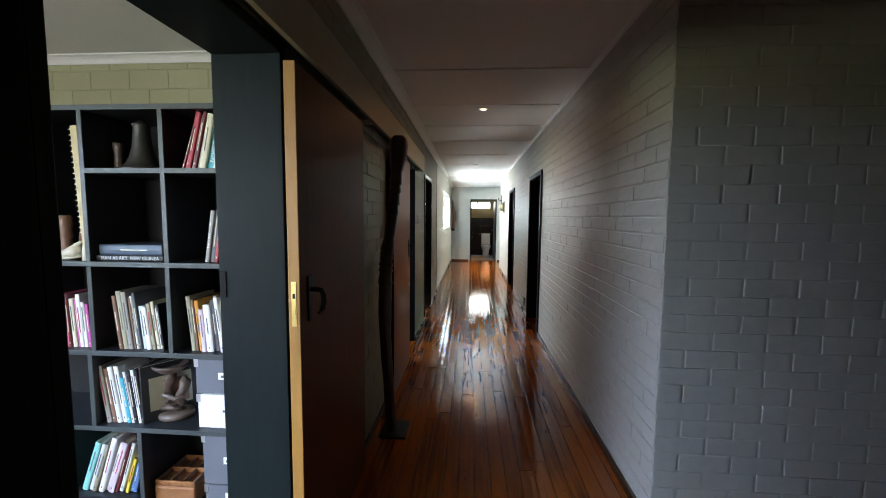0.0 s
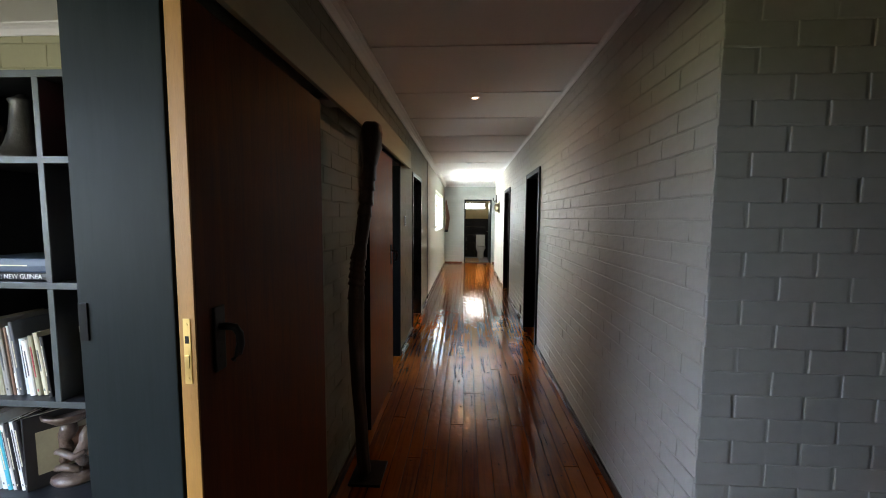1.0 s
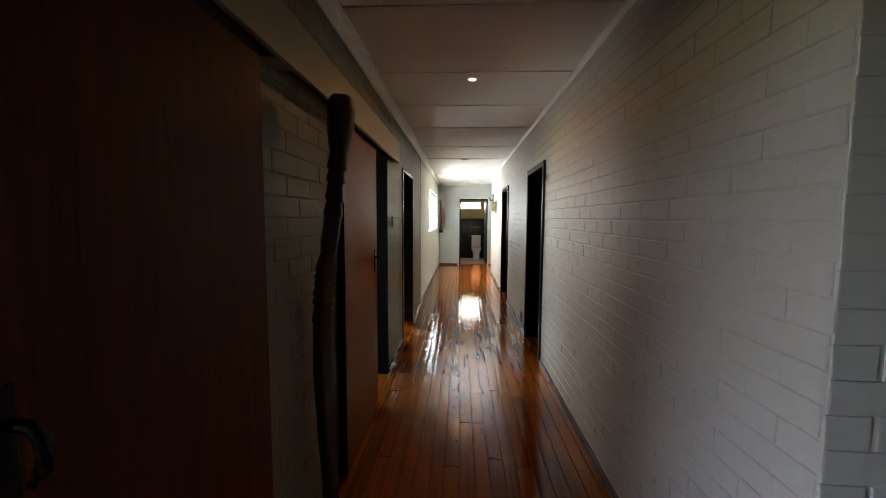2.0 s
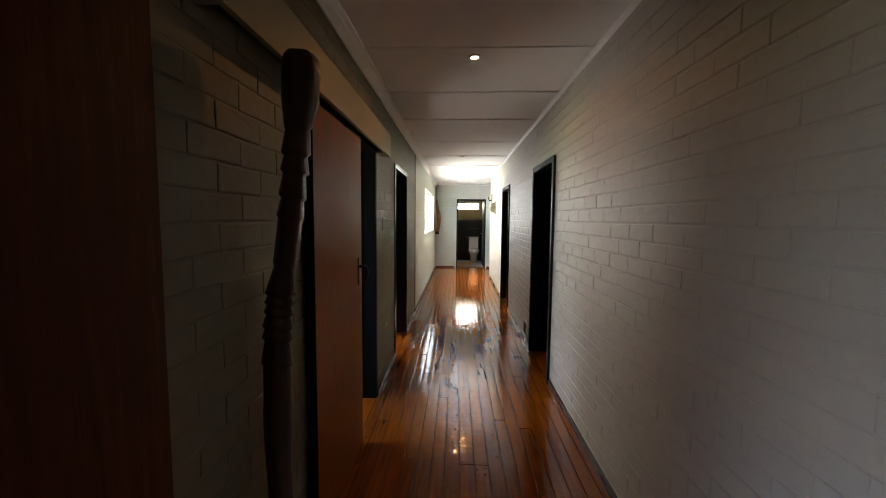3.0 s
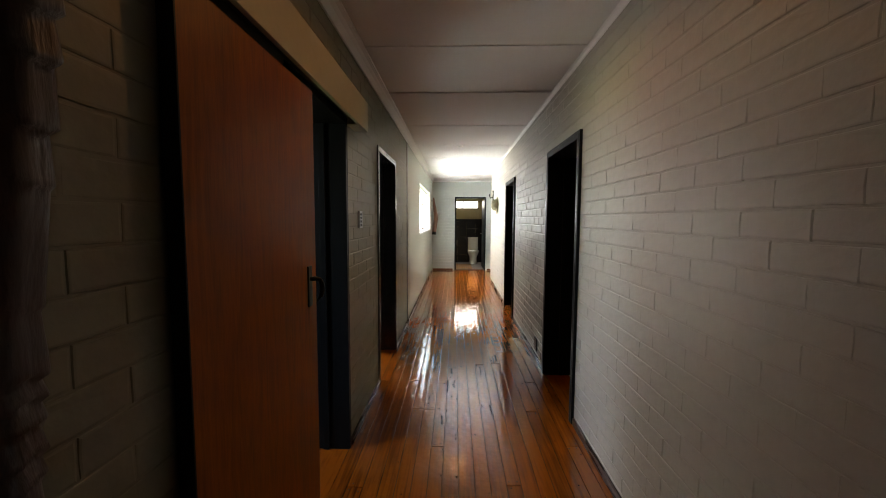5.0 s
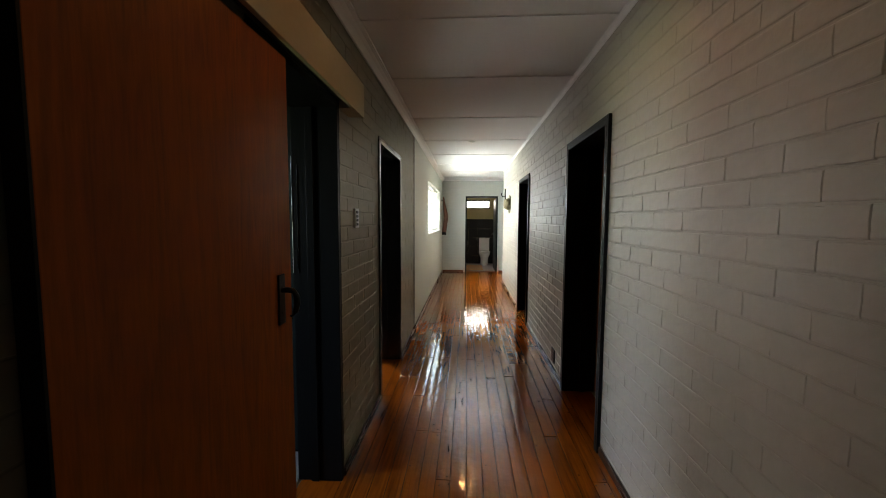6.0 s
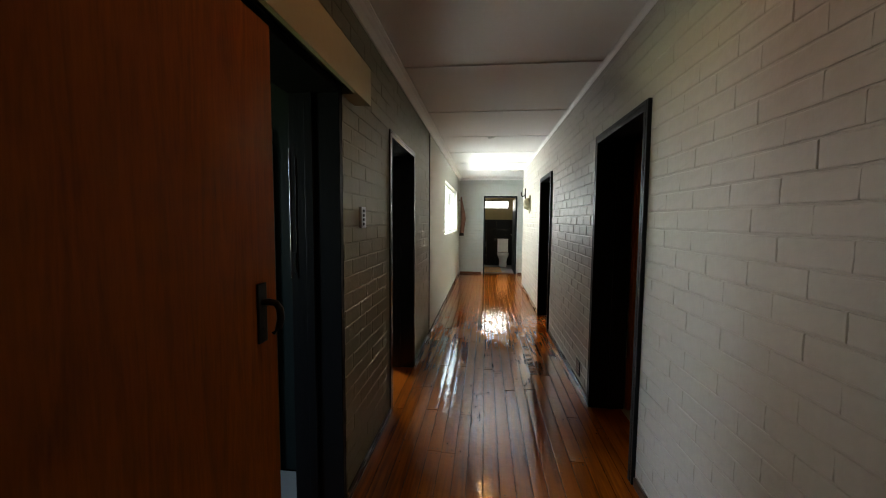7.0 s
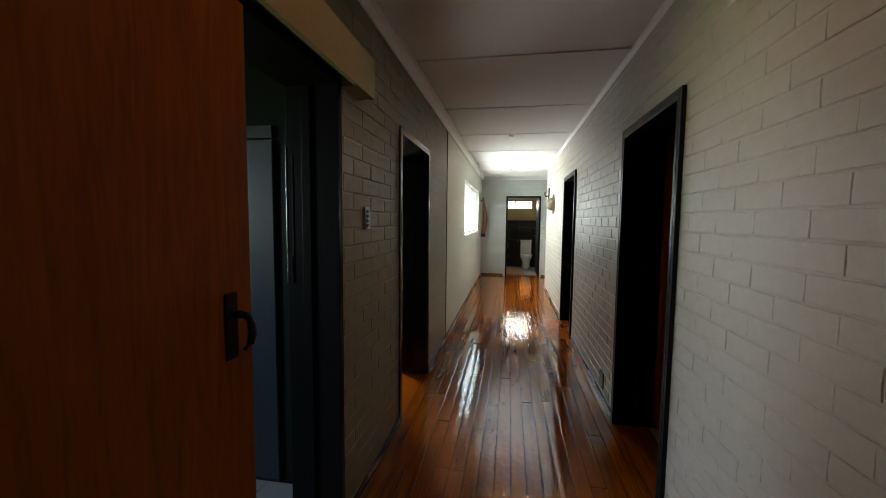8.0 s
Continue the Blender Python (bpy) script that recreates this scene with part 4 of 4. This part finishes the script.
flat = Matrix.Translation((-1.676, SF + 0.03, LEV[3] + 0.0005)) @ pose(0, 0, 0, 0, 90, 0) @ Matrix.Translation((-0.028, 0, 0))
bk = book(flat, 0.027, 0.335, 0.23, "black", "large black art book lying flat on a shelf", rng, False)
lettering("MAN AS ART: NEW GUINEA", 0.0235, pose(-1.505, SF + 0.0245, LEV[3] + 0.0145, 90, 0, 0), COVER["white"], bk, "white capital title")
flat = Matrix.Translation((-1.664, SF + 0.035, LEV[3] + 0.0285)) @ pose(0, 0, 0, 0, 90, 0) @ Matrix.Translation((-0.05, 0, 0))
book(flat, 0.049, 0.315, 0.23, "navy", "thick blue book lying flat on a black one", rng, True)
# picture-fronted black book standing at an angle
mm = Matrix.Translation((-1.508, SF + 0.045, LEV[1] + 0.0006)) @ pose(0, 0, 0, 0, -4, -36)
bk = book(mm, 0.03, 0.28, 0.24, "black", "black art book with a yellow pictured cover", rng, False)
part("picture", B(0.0302, 0.0306, 0.03, 0.215, 0.05, 0.215, m=mm), COVER["khaki"], bk, "muted yellow cover picture")
part("picture_shape", B(0.0306, 0.0311, 0.09, 0.20, 0.06, 0.19, m=mm), COVER["brown"], bk, "brown shape in the picture")


# ---- storage boxes ----
BOXGREY = mat("grey_box_card", (0.13, 0.14, 0.16), 0.6, vary=0.1, scale=4, fine=120, bump=0.05)


def storage_box(x0, x1, z0, z1, material, label):
    b = thing("storage_box", label, "storage box", ((x0 + x1) / 2, SF + 0.17, z0), group="storage boxes")
    part("body", B(x0 + 0.004, x1 - 0.004, SF + 0.03, SF + 0.31, z0 + 0.001, z1 - 0.012, 0.002), material, b)
    part("lid", B(x0, x1, SF + 0.026, SF + 0.314, z1 - 0.04, z1 - 0.003, 0.002), material, b)
    for cx in (x0, x1 - 0.02):
        part("corner", B(cx - 0.001, cx + 0.021, SF + 0.0248, SF + 0.05, z1 - 0.0405, z1 - 0.002, 0.001), STEEL, b, "bright metal corner")
    h = part("label_holder", B((x0 + x1) / 2 - 0.022, (x0 + x1) / 2 + 0.022, SF + 0.0265, SF + 0.031, z0 + (z1 - z0) * 0.42, z0 + (z1 - z0) * 0.42 + 0.034, 0.001), WHITE, b, "white framed label holder")
    part("slot", B((x0 + x1) / 2 - 0.008, (x0 + x1) / 2 + 0.012, SF + 0.0258, SF + 0.027, z0 + (z1 - z0) * 0.42 + 0.010, z0 + (z1 - z0) * 0.42 + 0.022), BOXGREY, h)
    return b


storage_box(-1.205, -0.93, LEV[1], LEV[1] + 0.172, WHITE, "white card storage box on a low shelf")
storage_box(-1.210, -0.93, LEV[1] + 0.172, LEV[1] + 0.345, BOXGREY, "dark grey card storage box stacked on a white one")
storage_box(-1.185, -0.93, LEV[0], LEV[0] + 0.13, BOXGREY, "dark grey card storage box at the bottom")
storage_box(-1.190, -0.93, LEV[0] + 0.13, LEV[0] + 0.385, BOXGREY, "tall dark grey storage box stacked on another")

# ---- divided wooden tray ----
tx, tz = -1.355, LEV[0]
HONEY = mat("honey_brown_wood", (0.30, 0.125, 0.045), 0.45, vary=0.3, scale=6, fine=60, bump=0.1, stretch=(1, 4, 4))
tray = thing("wooden_tray", "orange-brown divided wooden tray on the bottom shelf", "tray", (tx, SF + 0.14, tz))
part("body", B(tx - 0.105, tx + 0.105, SF + 0.04, SF + 0.26, tz, tz + 0.095, 0.012), HONEY, tray)
for xx in (-0.10, -0.03, 0.035, 0.095):
    part("divider", B(tx + xx - 0.004, tx + xx + 0.004, SF + 0.045, SF + 0.255, tz + 0.095, tz + 0.118, 0.001), COVER["brown"], tray)
for yy in (0.045, 0.15, 0.25):
    part("rail", B(tx - 0.104, tx + 0.104, SF + yy, SF + yy + 0.008, tz + 0.095, tz + 0.120, 0.001), HONEY, tray)

# ---- carvings and curios on the shelves ----
CARVE = mat("greyed_carved_wood", (0.105, 0.075, 0.06), 0.35, vary=0.4, scale=14, fine=80, bump=0.3)
BRONZE = mat("dull_bronze", (0.06, 0.058, 0.055), 0.4, 0.5, vary=0.3, scale=12, fine=60, bump=0.15)
HORNY = mat("yellowed_bone", (0.60, 0.50, 0.28), 0.5, vary=0.15, scale=14, fine=70, bump=0.2)
BONE = mat("pale_bone", (0.66, 0.62, 0.50), 0.5, vary=0.15, scale=14, fine=70, bump=0.2)
cx, cy, cz = -1.395, SF + 0.13, LEV[1]
bm = bmesh.new()


def oval(bm, rows, at):
    rings = []
    for a, b, z in rows:
        rings.append([bm.verts.new((at[0] + a * math.cos(i * math.pi / 12), at[1] + b * math.sin(i * math.pi / 12), at[2] + z)) for i in range(24)])
    for p, q in zip(rings, rings[1:]):
        for i in range(24):
            bm.faces.new((p[i], p[(i + 1) % 24], q[(i + 1) % 24], q[i]))
    bm.faces.new(rings[0][::-1])
    bm.faces.new(rings[-1])


oval(bm, [(0.080, 0.07, 0.001), (0.086, 0.075, 0.012), (0.08, 0.07, 0.028), (0.06, 0.05, 0.034)], (cx, cy, cz))
oval(bm, [(0.02, 0.02, 0.225), (0.05, 0.045, 0.235), (0.082, 0.075, 0.262), (0.086, 0.078, 0.275), (0.078, 0.07, 0.276), (0.045, 0.04, 0.258)], (cx - 0.02, cy, cz))
tube([(cx - 0.035, cy, cz + 0.03), (cx - 0.05, cy - 0.01, cz + 0.07), (cx - 0.02, cy - 0.01, cz + 0.11), (cx - 0.045, cy, cz + 0.15), (cx - 0.025, cy, cz + 0.19), (cx - 0.02, cy, cz + 0.235)], [0.024, 0.020, 0.019, 0.024, 0.030, 0.022], 12, bm)
tube([(cx + 0.03, cy, cz + 0.03), (cx + 0.05, cy - 0.012, cz + 0.07), (cx + 0.02, cy - 0.012, cz + 0.10), (cx + 0.045, cy, cz + 0.14), (cx + 0.05, cy + 0.005, cz + 0.18), (cx + 0.045, cy + 0.005, cz + 0.21)], [0.026, 0.020, 0.020, 0.024, 0.027, 0.006], 12, bm)
tube([(cx - 0.07, cy - 0.02, cz + 0.11), (cx - 0.03, cy - 0.035, cz + 0.125), (cx + 0.02, cy - 0.03, cz + 0.10), (cx + 0.06, cy - 0.02, cz + 0.12)], [0.010, 0.013, 0.013, 0.010], 10, bm)
tube([(cx - 0.06, cy - 0.03, cz + 0.05), (cx - 0.01, cy - 0.04, cz + 0.065), (cx + 0.05, cy - 0.035, cz + 0.055)], [0.012, 0.015, 0.012], 10, bm)
whole("carved_stool", bm, CARVE, "small greyed carved wooden stool with a dished top", "carving", smooth=True)
whole("bell_vase", lathe([(0.092, 0.001), (0.094, 0.007), (0.088, 0.014), (0.070, 0.032), (0.055, 0.065), (0.044, 0.105), (0.038, 0.155), (0.034, 0.205), (0.040, 0.218), (0.036, 0.224), (0.020, 0.232), (0.010, 0.242)], (-1.495, SF + 0.12, LEV[4]), 26), BRONZE, "dark bronze bell-shaped vase on a shelf", "vase", smooth=True)
whole("wooden_cup", lathe([(0.022, 0.001), (0.021, 0.03), (0.019, 0.085), (0.024, 0.125), (0.023, 0.138), (0.01, 0.137)], (-1.640, SF + 0.14, LEV[4]), 16), CARVE, "slim turned brown wooden cup on a shelf", "cup", smooth=True)
saw = thing("sawfish_blade", "long pale toothed bone blade leaning in the bookcase", "curio", (-1.74, SF + 0.04, LEV[3]))
mm = Matrix.Translation((-1.742, SF + 0.03, LEV[3] + 0.001)) @ pose(0, 0, 0, 0, -2.5, 0)
bm = bmesh.new()
box(bm, -0.004, 0.030, 0, 0.012, 0.06, 0.635, 0.004, m=mm)
part("blade", bm, HORNY, saw)
for i in range(20):
    z = 0.13 + i * 0.0255
    bm = bmesh.new()
    v = [bm.verts.new(mm @ Vector(p)) for p in ((-0.003, 0.002, z), (-0.003, 0.010, z), (-0.003, 0.006, z + 0.011), (-0.021, 0.006, z + 0.003))]
    for q in ((0, 1, 2), (0, 1, 3), (1, 2, 3), (0, 2, 3)):
        bm.faces.new([v[j] for j in q])
    part("tooth", bm, BONE, saw)
part("root", tube([mm @ Vector(p) for p in ((0.012, 0.006, 0.0), (0.013, 0.006, 0.04), (0.013, 0.006, 0.07))], [0.022, 0.020, 0.016], 10), BONE, saw, smooth=True)
sk = bmesh.new()
tube([(-1.90, SF + 0.05, LEV[3] + 0.024), (-1.86, SF + 0.05, LEV[3] + 0.032), (-1.81, SF + 0.055, LEV[3] + 0.042), (-1.775, SF + 0.06, LEV[3] + 0.05)], [0.010, 0.018, 0.034, 0.022], 14, sk)
tube([(-1.80, SF + 0.05, LEV[3] + 0.07), (-1.772, SF + 0.045, LEV[3] + 0.085), (-1.76, SF + 0.05, LEV[3] + 0.09)], [0.014, 0.010, 0.004], 8, sk)
tube([(-1.89, SF + 0.04, LEV[3] + 0.009), (-1.83, SF + 0.04, LEV[3] + 0.011), (-1.77, SF + 0.05, LEV[3] + 0.022)], [0.006, 0.009, 0.008], 8, sk)
whole("animal_skull", sk, BONE, "small bleached animal skull on a shelf", "skull", smooth=True)
whole("carved_post", lathe([(0.03, 0.001), (0.03, 0.03), (0.022, 0.04), (0.028, 0.07), (0.02, 0.085), (0.03, 0.11), (0.024, 0.14), (0.03, 0.17), (0.028, 0.2), (0.02, 0.215)], (-1.94, SF + 0.13, LEV[3]), 12), COVER["brown"], "short notched brown carved post on a shelf", "carving", smooth=True)
whole("carved_club", tube([(-1.84, SF + 0.15, LEV[3] + 0.001), (-1.85, SF + 0.15, LEV[3] + 0.1), (-1.83, SF + 0.15, LEV[3] + 0.22), (-1.845, SF + 0.15, LEV[3] + 0.34), (-1.84, SF + 0.15, LEV[3] + 0.40)], [0.02, 0.032, 0.022, 0.030, 0.01], 12), HORN, "reddish knobbed carving on a shelf", "carving", smooth=True)
whole("carved_mask", tube([(-1.385, SF + 0.2, LEV[3] + 0.001), (-1.39, SF + 0.2, LEV[3] + 0.13), (-1.385, SF + 0.2, LEV[3] + 0.22), (-1.38, SF + 0.2, LEV[3] + 0.29)], [0.03, 0.035, 0.04, 0.012], 12), COVER["brown"], "dim brown rounded carving at the shelf back", "carving", smooth=True)

# ---- planks of the corridor floor ----
floor = whole("floor", B(XL - TH, 4.2, -2.6, END, -0.12, -0.014), SKIRT, "varnished orange-brown wooden plank floor", "floor", kind="structure")
plank_meshes = {}


def plank_mesh(w, length):
    key = (round(w, 3), round(length, 2))
    if key not in plank_meshes:
        w, length = key
        bm = bmesh.new()
        crown = [(w * f, -0.00055 * (2 * f) ** 2) for f in (-0.46, -0.34, -0.2, -0.07, 0.07, 0.2, 0.34, 0.46)]
        prof = [(-w / 2, -0.016), (-w / 2, -0.0026), (-w / 2 + 0.0006, -0.0007)] + crown + [(w / 2 - 0.0006, -0.0007), (w / 2, -0.0026), (w / 2, -0.016)]
        a = [bm.verts.new((x, -length / 2, z)) for x, z in prof]
        b = [bm.verts.new((x, length / 2, z)) for x, z in prof]
        for i in range(len(prof) - 1):
            bm.faces.new((a[i], a[i + 1], b[i + 1], b[i]))
        bm.faces.new(a[::-1])
        bm.faces.new(b)
        plank_meshes[key] = mesh_of("plank", bm, FLOORWOOD)
    return plank_meshes[key]


rng = random.Random(5)
PW = 0.0865
seams = [XL] + [0.06 + PW * n + rng.uniform(-0.004, 0.004) for n in range(-6, 11)] + [XR]
JOIST = 0.45
nails = bmesh.new()
for x0, x1 in zip(seams, seams[1:]):
    y = -2.4 - rng.uniform(0.0, 1.2)
    while y < END - 0.05:
        # boards break over a joist, a little to either side of its middle
        end = round((y + rng.choice((0.9, 1.35, 1.8, 2.25, 2.7)) - 5.58) / JOIST) * JOIST + 5.58 + rng.uniform(-0.09, 0.09)
        a, b = max(y, -2.4), min(end, END - 0.01)
        if b - a > 0.05:
            ob = new("plank", plank_mesh(x1 - x0 - rng.choice((0.0030, 0.0036, 0.0044)), b - a - rng.choice((0.003, 0.004, 0.007))))
            ob.parent = floor
            ob.location = ((x0 + x1) / 2, (a + b) / 2, rng.uniform(-0.0006, 0.0004))
            ob.rotation_euler = (rng.uniform(-0.0003, 0.0003), rng.uniform(-0.0025, 0.0025), 0)
            for y_end in (a + 0.03, b - 0.03):
                for dx in (-0.022, 0.022):
                    if 1.5 < y_end < 10 and rng.random() < 0.85:
                        spot_m = pose((x0 + x1) / 2 + dx + rng.uniform(-0.008, 0.008), y_end + rng.uniform(-0.015, 0.015), -0.0008)
                        bmesh.ops.create_cone(nails, cap_ends=True, segments=8, radius1=0.0050, radius2=0.0042, depth=0.0034, matrix=spot_m)
        y = end
ob = part("nail_heads", nails, IRON, floor, "dark nail heads at the plank ends")
tagged(ob, kind="stuff")
rest = bmesh.new()
for i in range(36):
    box(rest, XR + PW * i, XR + PW * (i + 1) - 0.002, -2.4, 1.95, -0.016, -0.001)
    if i < 24:
        box(rest, XR + PW * i, XR + PW * (i + 1) - 0.002, WE, END, -0.016, -0.001)
box(rest, XL - TH, XL - 0.002, OPEN_L2[0] + 0.03, OPEN_L2[1] - 0.03, -0.016, -0.002)
box(rest, XL - TH, XL - 0.002, OPEN_LIB[0] + 0.03, OPEN_LIB[1] - 0.03, -0.016, -0.002)
box(rest, XL - TH, XL - 0.002, OPEN_WASH[0] + 0.03, OPEN_WASH[1] - 0.03, -0.016, -0.002)
box(rest, XR + 0.002, XR + TH, OPEN_R1[0] + 0.03, OPEN_R1[1] - 0.03, -0.016, -0.002)
box(rest, XR + 0.002, XR + TH, OPEN_R2[0] + 0.03, OPEN_R2[1] - 0.03, -0.016, -0.002)
ob = part("board", rest, FLOORWOOD, floor, "more planks of the hall and thresholds")
tagged(ob, kind="stuff")
fw = whole("floor_washroom", B(-3.2, XL - TH, 3.05, 4.86, -0.1, -0.012), GREYTILE, "grey tiled washroom floor with pale joints", "floor", kind="structure")
tile_me = mesh_of("tile", B(-0.148, 0.148, -0.148, 0.148, -0.012, 0, 0.002), GREYTILE)
for i in range(8):
    for j in range(6):
        t = new("tile", tile_me)
        t.parent = fw
        t.location = (-0.93 - 0.3 * i, 3.2 + 0.3 * j, 0)

# ---- bricks ----
brickwork(wall_front, "S", 1.955 + PROUD + 0.0006, XR + 0.0, 3.6, 0.0, CE, [], (0.9, 3.0, 0.25, 2.4), phase=0.112, gap=0.012, bed=0.0010, course=0.0827, length=0.2315, first=-0.0337)
brickwork(wall_right, "R", XR + PROUD, 1.957, WE, 0.0, CE, [(a - 0.02, b + 0.02, c, d + 0.02) for a, b, c, d in right_holes], (1.95, 5.0, 0.35, 2.35), course=0.0833, phase=0.0105, first=-0.0214, filled=5.4)
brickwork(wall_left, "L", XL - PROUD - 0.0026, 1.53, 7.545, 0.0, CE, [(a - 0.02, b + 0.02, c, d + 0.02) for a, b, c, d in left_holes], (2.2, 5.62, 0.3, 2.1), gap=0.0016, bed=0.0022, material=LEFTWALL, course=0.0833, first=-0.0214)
brickwork(wall_end, "S", END + PROUD, XL, 3.0, 0.0, CE, [(OPEN_END[0], OPEN_END[1], 0, OPEN_END[3])], (-1, 1.2, 0.2, 2.4), gap=0.0022, bed=0.0034, material=SAGE)
brickwork(wall_lib, "S", 2.75 + PROUD, -4.0, XL - TH, 0.0, CE, [], (-3.2, -1.4, 1.8, 2.55), course=0.129, length=0.284, phase=0.05, material=LIBWALL)
